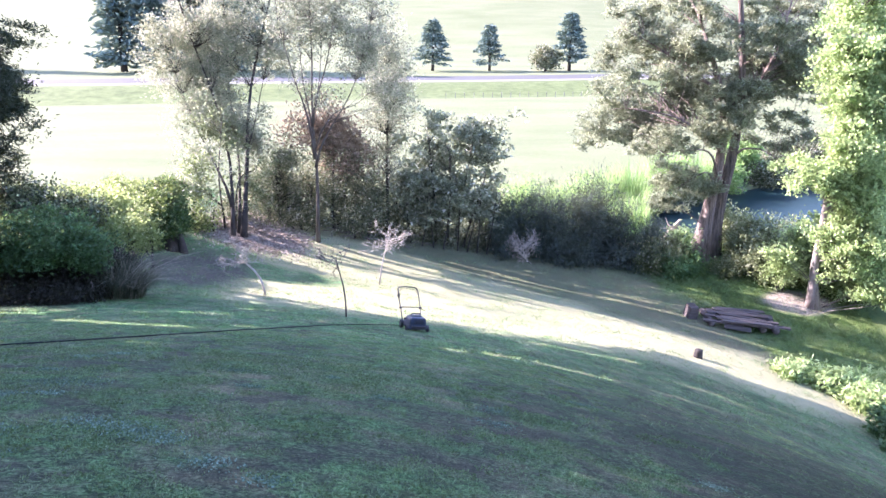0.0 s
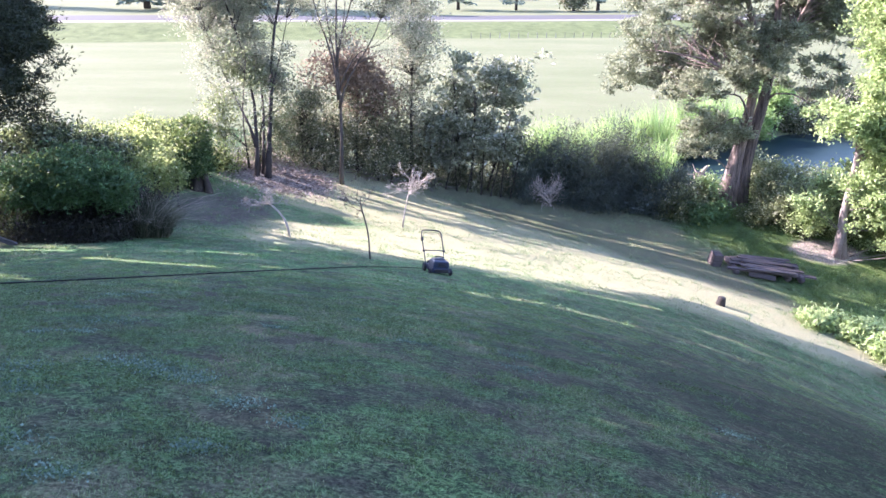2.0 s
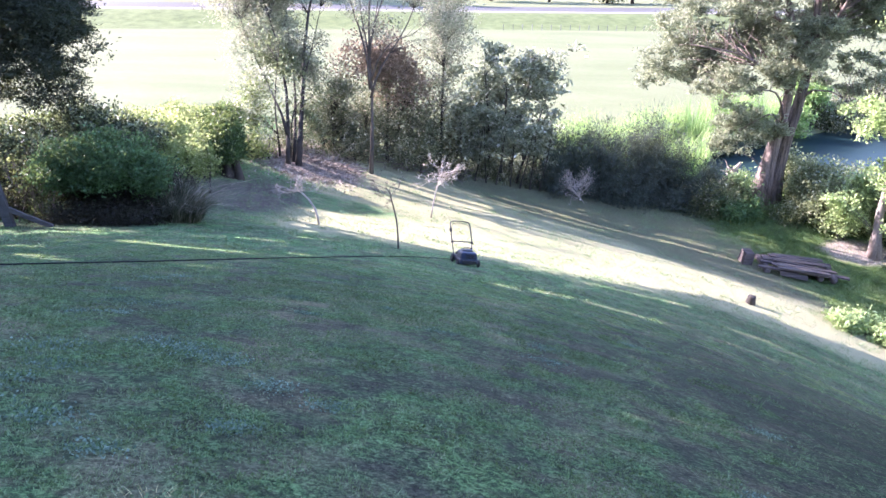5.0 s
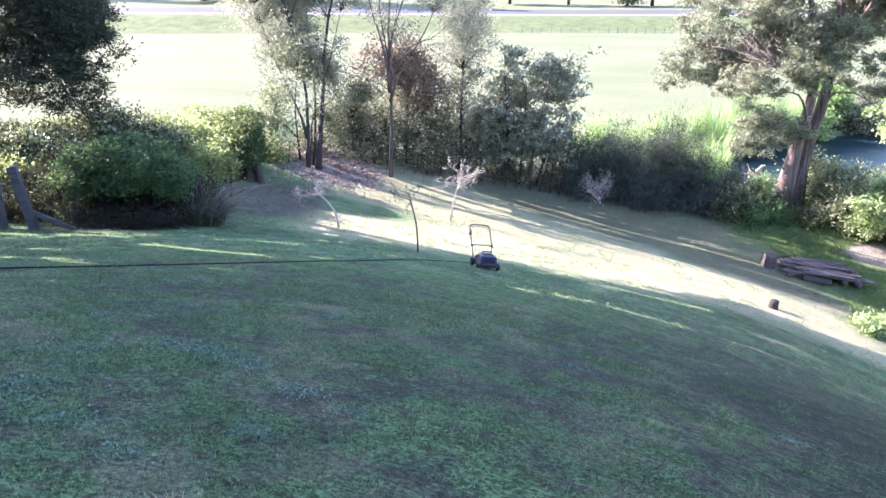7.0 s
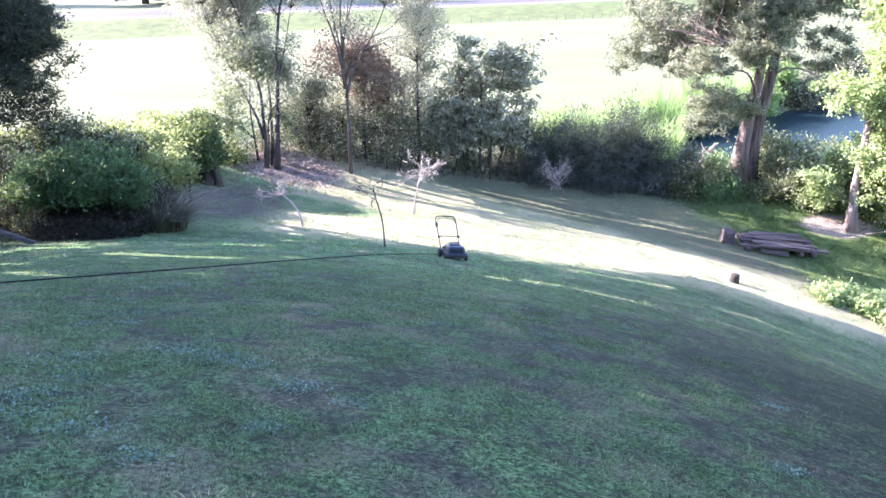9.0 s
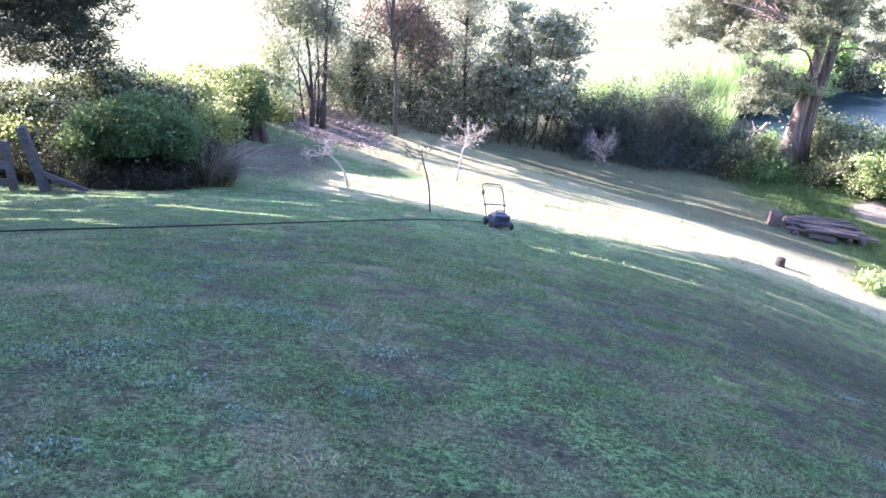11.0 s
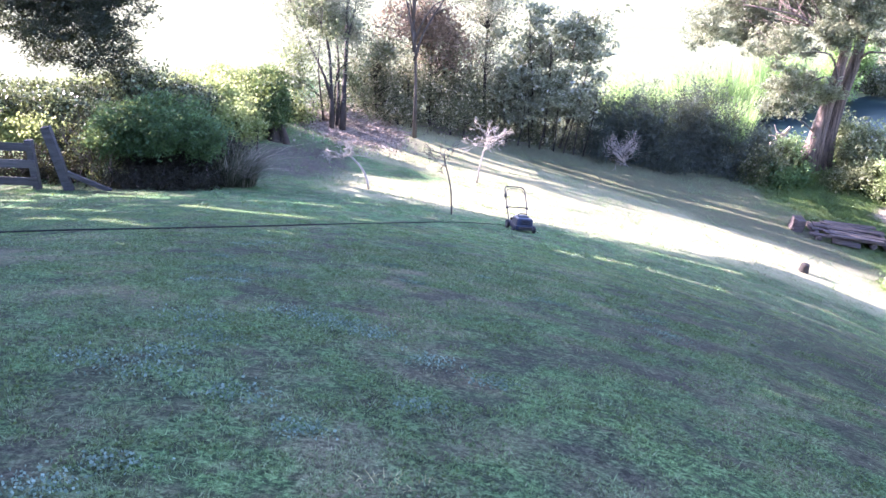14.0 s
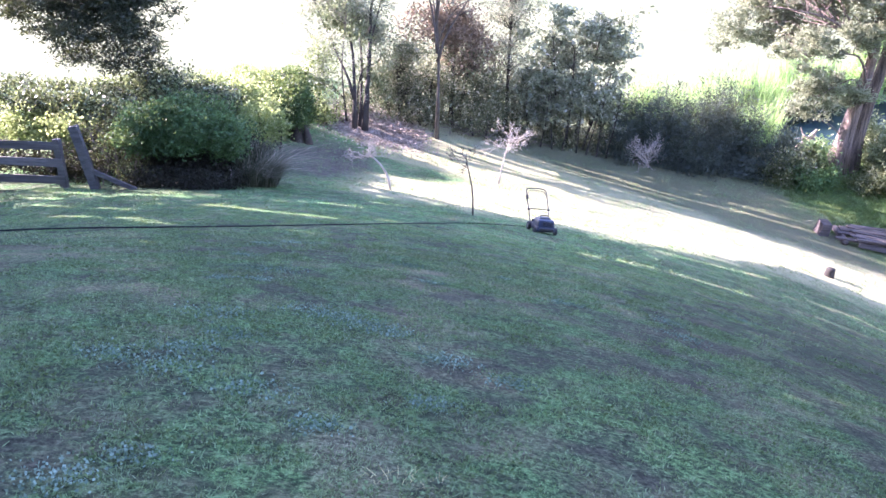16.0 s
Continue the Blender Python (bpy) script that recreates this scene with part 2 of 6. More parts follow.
def rough_material(name, dark, light, scale=6.0, stretch=(1, 1, 1), rough=0.85, depth=0.02, metal=0.0):
    m, nt, b = material(name)
    mp = nt.nodes.new("ShaderNodeMapping")
    mp.inputs["Scale"].default_value = stretch
    tc = nt.nodes.new("ShaderNodeTexCoord")
    nt.links.new(tc.outputs["Object"], mp.inputs["Vector"])
    f = noise_at(nt, scale, 5, 0.65, mp.outputs[0])
    g = noise_at(nt, scale * 6, 3, 0.7, mp.outputs[0])
    c = ramp(nt, calc(nt, "ADD", calc(nt, "MULTIPLY", f, 0.65), calc(nt, "MULTIPLY", g, 0.35)), [(0.35, dark), (0.65, light)])
    rnd = nt.nodes.new("ShaderNodeObjectInfo").outputs["Random"]
    c = mixed(nt, 1.0, c, ramp(nt, rnd, [(0.0, (0.7, 0.7, 0.7)), (1.0, (1.3, 1.28, 1.25))]), "MULTIPLY")
    nt.links.new(c, b.inputs["Base Color"])
    b.inputs["Roughness"].default_value, b.inputs["Metallic"].default_value = rough, metal
    bump(nt, b, f, 0.6, depth)
    return m


M_GROUND = ground_material()
M_BLADE = blade_material()
M_BARK = rough_material("grey bark", (0.012, 0.01, 0.009), (0.055, 0.045, 0.038), 5, (1, 1, 0.2))
M_BARK_GREY = rough_material("smooth grey bark", (0.025, 0.021, 0.019), (0.15, 0.13, 0.115), 5, (1, 1, 0.2))
M_BARK_RED = rough_material("peeling red-brown bark", (0.011, 0.008, 0.007), (0.28, 0.215, 0.19), 5, (2.6, 2.6, 0.15), depth=0.12)
M_BARK_PINK = rough_material("pinkish-grey bark", (0.12, 0.095, 0.085), (0.38, 0.32, 0.3), 5, (1, 1, 0.3))
M_BARK_PALE = rough_material("pale lichen bark", (0.28, 0.25, 0.22), (0.58, 0.535, 0.48), 9, (1, 1, 0.4))
M_TWIG = rough_material("bare twigs", (0.22, 0.19, 0.165), (0.5, 0.44, 0.39), 9)
M_DEAD = rough_material("dead wood", (0.06, 0.05, 0.045), (0.24, 0.2, 0.175), 9)
M_L_TOTARA = leaf_material("needle foliage", (0.1, 0.125, 0.07), (0.41, 0.45, 0.3), 0.5, 0.5, (0.42, 0.41, 0.33), (0.5, 0.55, 0.35))
M_L_DARK = leaf_material("dark needle foliage", (0.016, 0.025, 0.016), (0.05, 0.065, 0.04), 0.15, 0.55)
# Leaf tone kept near black to paint the shade of the hedge hollow.
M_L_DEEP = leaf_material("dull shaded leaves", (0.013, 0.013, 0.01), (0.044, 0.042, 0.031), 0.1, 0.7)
M_L_SILVER = leaf_material("silver-green leaves", (0.16, 0.185, 0.11), (0.52, 0.54, 0.4), 0.48, 0.4, (0.6, 0.53, 0.46), (0.56, 0.58, 0.38))
M_L_LIME = leaf_material("lime leaves", (0.19, 0.28, 0.1), (0.55, 0.66, 0.33), 0.58, 0.45, None, (0.66, 0.8, 0.38))
# Pale and near-white leaves stand in for sun specks on the gloss.
M_L_GLOSS = leaf_material("glossy leaves", (0.095, 0.118, 0.065), (0.5, 0.54, 0.375), 0.5, 0.25, (0.75, 0.76, 0.66), (0.42, 0.46, 0.26))
M_L_RED = leaf_material("copper leaves", (0.13, 0.1, 0.075), (0.36, 0.28, 0.21), 0.35, 0.5, None, (0.42, 0.32, 0.2))
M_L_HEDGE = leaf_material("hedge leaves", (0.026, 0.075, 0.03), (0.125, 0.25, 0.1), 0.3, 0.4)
# Shaded tone of the hedge; pale odd leaves stand in for sunlit specks.
M_L_BACK = leaf_material("shaded hedge leaves", (0.01, 0.022, 0.009), (0.05, 0.08, 0.03), 0.2, 0.42, (0.4, 0.46, 0.24), (0.4, 0.48, 0.16), 0.72)
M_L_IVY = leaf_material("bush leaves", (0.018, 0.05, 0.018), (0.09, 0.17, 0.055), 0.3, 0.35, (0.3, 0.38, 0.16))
# Sunlit tone of the hedge leaf; the light is in the colour.
M_L_HEDGE_LIT = leaf_material("sunlit hedge leaves", (0.12, 0.18, 0.05), (0.4, 0.48, 0.19), 0.55, 0.5, (0.6, 0.62, 0.36), (0.55, 0.62, 0.24))
M_L_SCRUB = leaf_material("scrub leaves", (0.06, 0.075, 0.04), (0.25, 0.275, 0.15), 0.42, 0.55, (0.56, 0.53, 0.4), (0.36, 0.38, 0.22), 0.84)
M_L_SAGE = leaf_material("yellow-green shrub leaves", (0.075, 0.1, 0.045), (0.3, 0.35, 0.19), 0.45, 0.45, (0.5, 0.52, 0.38), (0.42, 0.48, 0.24))
M_L_DULL = leaf_material("dull bank leaves", (0.03, 0.045, 0.022), (0.15, 0.18, 0.085), 0.3, 0.6, (0.34, 0.36, 0.2))
M_L_BLUE = leaf_material("feathery scrub", (0.024, 0.038, 0.038), (0.1, 0.13, 0.118), 0.25, 0.6)
M_L_REED = leaf_material("reeds", (0.13, 0.25, 0.06), (0.38, 0.52, 0.2), 0.55, 0.6, (0.46, 0.5, 0.26), (0.5, 0.68, 0.26))
M_L_FLAX = leaf_material("long grass leaves", (0.04, 0.055, 0.032), (0.19, 0.2, 0.13), 0.2, 0.6, (0.45, 0.4, 0.31), (0.4, 0.4, 0.2), 0.88)
# Made paler and bluer to carry the haze of distance.
M_L_CONIFER = leaf_material("hazed conifer foliage", (0.08, 0.125, 0.115), (0.2, 0.28, 0.25), 0.1, 0.6)
M_L_WEED = leaf_material("grey-green weed leaves", (0.09, 0.15, 0.11), (0.28, 0.4, 0.31), 0.15, 0.8)
M_L_CLOVER = leaf_material("clover leaves", (0.055, 0.105, 0.045), (0.2, 0.3, 0.145), 0.25, 0.45)
M_L_TURF = leaf_material("lush grass", (0.028, 0.06, 0.018), (0.15, 0.25, 0.07), 0.3, 0.5)
sheen(M_L_WEED, 0.04)
sheen(M_L_CLOVER, 0.06)
sheen(M_L_GLOSS, 0.7, 0.3)
sheen(M_L_BACK, 0.6, 0.3)
M_L_LITTER = leaf_material("fallen leaves", (0.18, 0.14, 0.12), (0.52, 0.44, 0.39), 0.1, 0.8)
M_L_STRAW = leaf_material("dry straw", (0.22, 0.2, 0.08), (0.6, 0.55, 0.28), 0.1, 0.8)
M_WOOD = rough_material("weathered boards", (0.045, 0.043, 0.045), (0.14, 0.135, 0.135), 3, (0.3, 4, 4))
M_WOOD_OLD = rough_material("old purple-grey timber", (0.012, 0.0095, 0.0095), (0.14, 0.112, 0.108), 4, (0.25, 5, 5))
M_POST = rough_material("weathered pale posts", (0.12, 0.12, 0.11), (0.2, 0.2, 0.185), 4)
M_BLUE = rough_material("blue plastic", (0.02, 0.03, 0.06), (0.036, 0.052, 0.1), 12, rough=0.42, depth=0.001)
M_BLACK = rough_material("black plastic", (0.012, 0.012, 0.014), (0.035, 0.035, 0.04), 20, rough=0.5, depth=0.001)
M_CORD = rough_material("black rubber cable", (0.004, 0.004, 0.004), (0.01, 0.01, 0.011), 20, rough=0.9, depth=0.0005)
M_STEEL = rough_material("dark painted tube", (0.05, 0.05, 0.055), (0.12, 0.12, 0.13), 30, rough=0.4, depth=0.0005, metal=0.3)
M_ROAD = rough_material("asphalt", (0.06, 0.059, 0.056), (0.095, 0.093, 0.088), 2)
M_GRAVEL = rough_material("gravel verge", (0.2, 0.19, 0.17), (0.36, 0.34, 0.31), 3)
M_STONE = rough_material("rock", (0.16, 0.14, 0.14), (0.42, 0.38, 0.38), 5)


def water_material():
    m, nt, b = material("river water")
    b.inputs["Base Color"].default_value = (0.012, 0.028, 0.03, 1)
    b.inputs["Roughness"].default_value = 0.3
    b.inputs["Specular IOR Level"].default_value = 0.06
    bump(nt, b, noise_at(nt, 0.9, 4, 0.6, place_of(nt)), 0.15, 0.1)
    return m


M_WATER = water_material()


# ---- ground ----
def soft_clip(v, lo, hi, k=1.2):
    v = hi - np.logaddexp(0, k * (hi - v)) / k
    return lo + np.logaddexp(0, k * (v - lo)) / k


def step(v, a, b):
    s = np.clip((v - a) / (b - a), 0, 1)
    return s * s * (3 - 2 * s)


def river_y(x):
    return 51.2 + 0.62 * soft_clip(np.asarray(x, float) - 22, -9, 26, 2.0)


def road_y(x):
    return 173.0 + 0.17 * (x - 20)


def height(x, y):
    """Height of the land: a lawn that falls away from the house, a bank, a river flat with a road on a low causeway, a hill."""
    x, y = np.asarray(x, float), np.asarray(y, float)
    a, c = soft_clip(x, -11, 15), soft_clip(y, -0.5, 29.5)
    lawn = (0.4589 - 0.192 * a - 0.2761 * c + 0.00358 * a * c - 0.00874 * c**2 - 0.03544 * a**2 + 0.000349 * c**3
            - 0.0001436 * a * c**2 + 0.001578 * a * a * c)
    lawn = np.maximum(lawn, -10.5)
    flat = -12.3 - 1.9 * (1 - step(np.abs(y - river_y(x)), 6.5, 11)) * step(x, 4, 12) + 0.12 * np.sin(x * 0.05 + 1) * np.sin(y * 0.06)
    d = y - road_y(x)
    flat = flat + 1.7 * step(d, -28, -11)
    far = np.maximum(y - 205, 0)
    flat = flat + 0.1 * far * step(y, 205, 420) + 6 * np.sin(x * 0.012 + 0.7) * step(y, 230, 420)
    w = step(y + 0.25 * np.maximum(x - 12, 0) + 2.2 * np.log1p(np.exp(-6.5 - x)), 30.5, 43)
    z = lawn * (1 - w) + flat * w
    return z


def value_noise(x, y, seed):
    """Smooth random values on a unit grid."""
    xi, yi = np.floor(x).astype(np.int64), np.floor(y).astype(np.int64)
    fx, fy = x - xi, y - yi
    fx, fy = fx * fx * (3 - 2 * fx), fy * fy * (3 - 2 * fy)

    def h(a, b):
        v = np.sin(a * 127.1 + b * 311.7 + seed * 74.7) * 43758.5453
        return v - np.floor(v)

    return (h(xi, yi) * (1 - fx) + h(xi + 1, yi) * fx) * (1 - fy) + (h(xi, yi + 1) * (1 - fx) + h(xi + 1, yi + 1) * fx) * fy


def worn_and_shade(x, y):
    """Where the turf is worn down to bare soil, 0 to 1; on the right it also paints in shade."""
    x, y = np.asarray(x, float), np.asarray(y, float)
    n = 0.26 * value_noise(x * 0.8, y * 0.6, 1) + 0.38 * value_noise(x * 3.1, y * 2.6, 2) + 0.36 * value_noise(x * 8, y * 6, 3)
    for cx, cy, r, k in ((-1.28, 3.63, 0.3, 0.14), (-0.98, 4.6, 0.35, 0.14), (-0.6, 3.9, 0.25, 0.14), (-0.45, 3.3, 0.28, 0.15), (-0.46, 2.66, 0.2, 0.16), (-0.47, 2.3, 0.14, 0.14),
                         (0.0, 2.4, 0.2, 0.12), (0.85, 4.6, 0.5, 0.12), (0.95, 3.4, 0.45, 0.12), (-1.62, 1.5, 0.2, 0.5), (-6.9, 14.5, 0.7, 0.6), (-6.0, 14.6, 0.7, 0.6), (-1.45, 1.86, 0.12, 0.14), (-1.84, 3.4, 0.25, 0.08), (0.3, 2.7, 0.2, 0.1),
                         (-2.0, 5.6, 0.4, 0.08), (2.6, 5.2, 0.8, 0.09), (3.4, 6.6, 1.0, 0.09), (2.6, 3.4, 0.7, 0.1), (4.6, 8.0, 1.1, 0.07)):
        n = n + k * np.exp(-((x - cx) ** 2 + (y - cy) ** 2) / r**2)
    n = n + 0.16 * step(x, 0.4, 2.0) * (1 - step(y, 6, 9)) + 0.12 * step(x, 2.2, 3.6) * (1 - step(y, 8, 12))
    # More bare soil low on the right; it also stands in for shade.
    n = n + 0.17 * step(x - 0.28 * y, 0.0, 1.3) * (1 - step(y, 9, 16)) * step(x, 0.3, 1.2)
    return step(n, 0.6, 0.69) * (1 - step(y, 14, 19))


def ground_z(x, y):
    return float(height(x, y))


def raw_mesh(name, verts, faces_n, k):
    """A mesh from an array of vertices taken k by k as faces."""
    me = bpy.data.meshes.new(name)
    me.vertices.add(len(verts))
    me.vertices.foreach_set("co", np.ascontiguousarray(verts, dtype=np.float32).ravel())
    me.loops.add(len(faces_n))
    me.loops.foreach_set("vertex_index", np.ascontiguousarray(faces_n, dtype=np.int32))
    n = len(faces_n) // k
    me.polygons.add(n)
    me.polygons.foreach_set("loop_start", np.arange(0, n * k, k, dtype=np.int32))
    me.update(calc_edges=True)
    return me


def build_ground():
    u = np.linspace(-1, 1, 320)
    xs = 2.0 + 14 * u + 900 * np.sign(u) * np.abs(u) ** 7
    v = np.linspace(0, 1, 460)
    ys = -14 + 62 * v + 160 * v**4 + 1400 * v**16
    gx, gy = np.meshgrid(xs, ys)
    gz = height(gx, gy)
    verts = np.stack([gx, gy, gz], -1).reshape(-1, 3)
    nx, ny = len(xs), len(ys)
    i = (np.arange(ny - 1)[:, None] * nx + np.arange(nx - 1)[None]).ravel()
    faces = np.stack([i, i + 1, i + nx + 1, i + nx], -1).ravel()
    me = raw_mesh("ground", verts, faces, 4)
    me.polygons.foreach_set("use_smooth", np.ones(len(me.polygons), bool))
    att = me.attributes.new("worn", "FLOAT", "POINT")
    att.data.foreach_set("value", np.ascontiguousarray(0.8 * worn_and_shade(gx, gy).ravel(), dtype=np.float32))
    me.materials.append(M_GROUND)
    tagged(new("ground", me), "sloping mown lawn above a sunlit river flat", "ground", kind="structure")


build_ground()


def strip(name, line, half, lift, mat, label, category, x0, x1, n=120):
    xs = np.linspace(x0, x1, n)
    rows = np.linspace(-half, half, 5)
    v = np.array([[(x, line(x) + r, ground_z(x, line(x) + r) + lift) for r in rows] for x in xs]).reshape(-1, 3)
    i = (np.arange(n - 1)[:, None] * 5 + np.arange(4)[None]).ravel()
    me = raw_mesh(name, v, np.stack([i, i + 5, i + 6, i + 1], -1).ravel(), 4)
    me.materials.append(mat)
    return tagged(new(name, me), label, category, kind="structure")


strip("road", lambda x: road_y(x) + 1.0, 6.5, 0.06, M_ROAD, "grey asphalt road across the valley floor", "road", -400, 400)
strip("road_verge", lambda x: road_y(x) - 6.8, 1.4, 0.05, M_GRAVEL, "pale gravel verge beside the road", "verge", -400, 400)


def build_water():
    xs = np.linspace(5, 160, 90)
    v = np.array([[(x, river_y(x) + r, -13.15) for r in (-9.6, 9.6)] for x in xs]).reshape(-1, 3)
    i = np.arange(89) * 2
    me = raw_mesh("water", v, np.stack([i, i + 2, i + 3, i + 1], -1).ravel(), 4)
    me.materials.append(M_WATER)
    tagged(new("water", me), "calm blue-grey river below the bank", "river", kind="structure")


build_water()


# ---- building helpers ----
def part(name, data, mat, parent=None, label=""):
    """One mesh object from a bmesh or a mesh, under its thing or part."""
    if isinstance(data, bmesh.types.BMesh):
        me = bpy.data.meshes.new(name)
        data.to_mesh(me)
        data.free()
    else:
        me = data
    if mat and not me.materials:
        me.materials.append(mat)
    ob = new(name, me)
    if parent:
        ob.parent = parent
    return tagged(ob, label) if label else ob


def thing(name, m, label, category, group="", kind=""):
    e = new(name)
    e.empty_display_size = 0.2
    e.matrix_world = m if isinstance(m, Matrix) else Matrix.Translation(m)
    return tagged(e, label, category, group, kind)


class Tubes:
    """Round limbs gathered into one mesh."""

    def __init__(self):
        self.v, self.f = [], []

    def add(self, pts, radii, seg=7, wobble=0.0, rng=None):
        pts = [Vector(p) for p in pts]
        first = len(self.v)
        side = None
        for n, (p, r) in enumerate(zip(pts, radii)):
            ahead = (pts[min(n + 1, len(pts) - 1)] - pts[max(n - 1, 0)]).normalized()
            if side is None:
                side = ahead.orthogonal().normalized()
            side = (side - ahead * side.dot(ahead)).normalized()
            other = ahead.cross(side)
            for k in range(seg):
                a = 2 * math.pi * k / seg
                rr = r * (1 + (wobble * (rng.random() - 0.5) if rng is not None else 0))
                self.v.append(tuple(p + (side * math.cos(a) + other * math.sin(a)) * rr))
        for n in range(len(pts) - 1):
            for k in range(seg):
                a, b = first + n * seg + k, first + n * seg + (k + 1) % seg
                self.f.append((a, b, b + seg, a + seg))
        self.f.append(tuple(range(first + seg - 1, first - 1, -1)))
        self.f.append(tuple(range(len(self.v) - seg, len(self.v))))

    def mesh(self, name):
        me = bpy.data.meshes.new(name)
        me.from_pydata(self.v, [], self.f)
        me.polygons.foreach_set("use_smooth", np.ones(len(me.polygons), bool))
        return me


def curve_pts(pts, n):
    """A smooth line through a few points."""
    p = np.array(pts, float)
    t = np.linspace(0, len(p) - 1, n)
    i = np.clip(t.astype(int), 0, len(p) - 2)
    f = (t - i)[:, None]
    q = np.vstack([2 * p[0] - p[1], p, 2 * p[-1] - p[-2]])
    a, b, c, d = q[i], q[i + 1], q[i + 2], q[i + 3]
    return 0.5 * (2 * b + (c - a) * f + (2 * a - 5 * b + 4 * c - d) * f**2 + (3 * b - a - 3 * c + d) * f**3)


def unit(v):
    return v / (np.linalg.norm(v, axis=-1, keepdims=True) + 1e-9)


def leaf_mesh(name, centres, length, width, rng, ahead=None, fold=0.25, spread=1.0, stays=None):
    """Folded leaf blades, one small four-sided face each."""
    n = len(centres)
    d = rng.normal(size=(n, 3))
    if ahead is not None:
        d = ahead + spread * 0.5 * d
    d = unit(d)
    s = unit(np.cross(d, rng.normal(size=(n, 3))))
    up = np.cross(s, d)
    size = (0.65 + 0.7 * rng.random(n))[:, None]
    dl, sw, f = d * length * 0.5 * size, s * width * 0.5 * size, up * width * fold * size
    v = np.stack([centres - dl, centres + sw + f, centres + dl, centres - sw + f], 1)
    if stays:
        v = v[stays(v[:, 0]) & stays(v[:, 2])]
        n = len(v)
    v = v.reshape(-1, 3)
    return raw_mesh(name, v, np.arange(4 * n), 4)


def cluster_centres(blobs, rng, gaps=0.35, lumps=0):
    """Places of leaf clumps in a crown made of uneven lobes, thicker towards the outside."""
    out = []
    for cx, cy, cz, rx, ry, rz, n in blobs:
        m = n // lumps + 1 if lumps else n
        d = unit(rng.normal(size=(m, 3)))
        r = rng.random(m)[:, None] ** 0.42
        lump = 1 + 0.22 * np.sin(d @ rng.normal(size=3) * 4 + rng.random() * 6)[:, None] + 0.12 * np.sin(d @ rng.normal(size=3) * 9)[:, None]
        p = np.array([cx, cy, cz]) + d * r * lump * np.array([rx, ry, rz])
        if lumps:
            p = np.repeat(p, lumps, 0)[:n] + rng.normal(size=(n, 3)) * (0.26, 0.26, 0.12)
        hole = np.sin(p @ rng.normal(size=3) * 2.2 + 1) * np.sin(p @ rng.normal(size=3) * 2.8)
        out.append(p[hole < 1 - gaps * 1.6 * rng.random(len(p))])
    return np.vstack(out)


def tree(name, base, stems, blobs, leaf, mat, bark, label, category="tree", clump=0.3, per=40, flat=0.7, seed=1, branch_r=0.03,
         branches=0.5, gaps=0.35, group="", crown="crown", droop=0.0, stem_seg=9, lumps=0, thin=False):
    """A tree: tapered stems, limbs that reach to the clumps, and a crown of leaves.
    base: foot. stems: (points, radius below, radius above). blobs: lobes of the crown, in the same metres as the place."""
    rng = np.random.default_rng(seed)
    off = np.array(base, float)
    root = thing(name, Vector(base), label, category, group)
    spots = []
    trunks = []
    for pts, r0, r1 in stems:
        p = curve_pts(pts, 10 if len(pts) > 2 else 6)
        p[0, 2] -= 0.25
        radii = r0 + (r1 - r0) * np.linspace(0, 1, len(p)) ** 0.6
        radii[0] *= 1.45
        radii[1] *= 1.08
        if not trunks or p[0, 2] < ground_z(p[0, 0], p[0, 1]) + 0.25:
            trunks.append(Tubes())
        trunks[-1 if len(trunks) < 2 else 0].add(p - off, radii, stem_seg, 0.16, rng) if p[0, 2] > ground_z(p[0, 0], p[0, 1]) + 0.25 else trunks[-1].add(p - off, radii, stem_seg, 0.16, rng)
        spots += [(q, r) for q, r in zip(p, radii)]
    word = "trunk" if stems and stems[0][1] > 0.07 else "stem"
    for tubes in trunks:
        part(word, tubes.mesh(word), bark, root)
    c = cluster_centres(blobs, rng, gaps, lumps)
    if branches and stems:
        limbs = Tubes()
        sp = np.array([q for q, _ in spots])
        for q in c[rng.random(len(c)) < branches]:
            cost = np.linalg.norm((sp - q) * (1, 1, 1.0), axis=1) + 3.0 * np.maximum(sp[:, 2] - q[2] + 0.3, 0)
            k = int(np.argmin(cost * (0.85 + 0.3 * rng.random(len(sp)))))
            a = sp[k]
            mid = (a + q) / 2 + np.array([0, 0, 0.12 * np.linalg.norm(q - a)]) + rng.normal(size=3) * 0.06 * np.linalg.norm(q - a)
            r = min(spots[k][1] * 0.5, branch_r * (0.6 + 0.5 * np.linalg.norm(q - a)))
            line = curve_pts([a, mid, q], 5)
            if thin == "boundary" and not thinned(line).all() or thin == "strip" and not sparse_over_strip(line).all():
                continue
            limbs.add(line - off, np.linspace(r, r * 0.2, 5), 4)
        part("branchwork", limbs.mesh("branchwork"), bark, root)["kind"] = "stuff"
    n = len(c)
    pick = np.repeat(np.arange(n), per)
    spread = clump * (0.6 + 0.8 * rng.random(n))
    g = rng.normal(size=(n * per, 3)) * np.array([1, 1, flat])
    pos = c[pick] + g * spread[pick, None] * 0.62
    pos[:, 2] -= droop * np.linalg.norm(g[:, :2], axis=1) * spread[pick]
    ahead = unit(g + np.array([0, 0, 0.25])) if droop == 0 else unit(g * (1, 1, 0.5) + np.array([0, 0, -droop]))
    if thin:
        keep = {"boundary": thinned, "slits": slit}[thin](pos) if thin != "strip" else sparse_over_strip(pos) & slit(pos)
        pos, ahead = pos[keep], ahead[keep]
    me = leaf_mesh(crown, pos - off, leaf[0], leaf[1], rng, ahead, spread=1.2, stays=(lambda p: thinned(p + off)) if thin == "boundary" else None)
    part(crown, me, mat, root)["kind"] = "stuff"
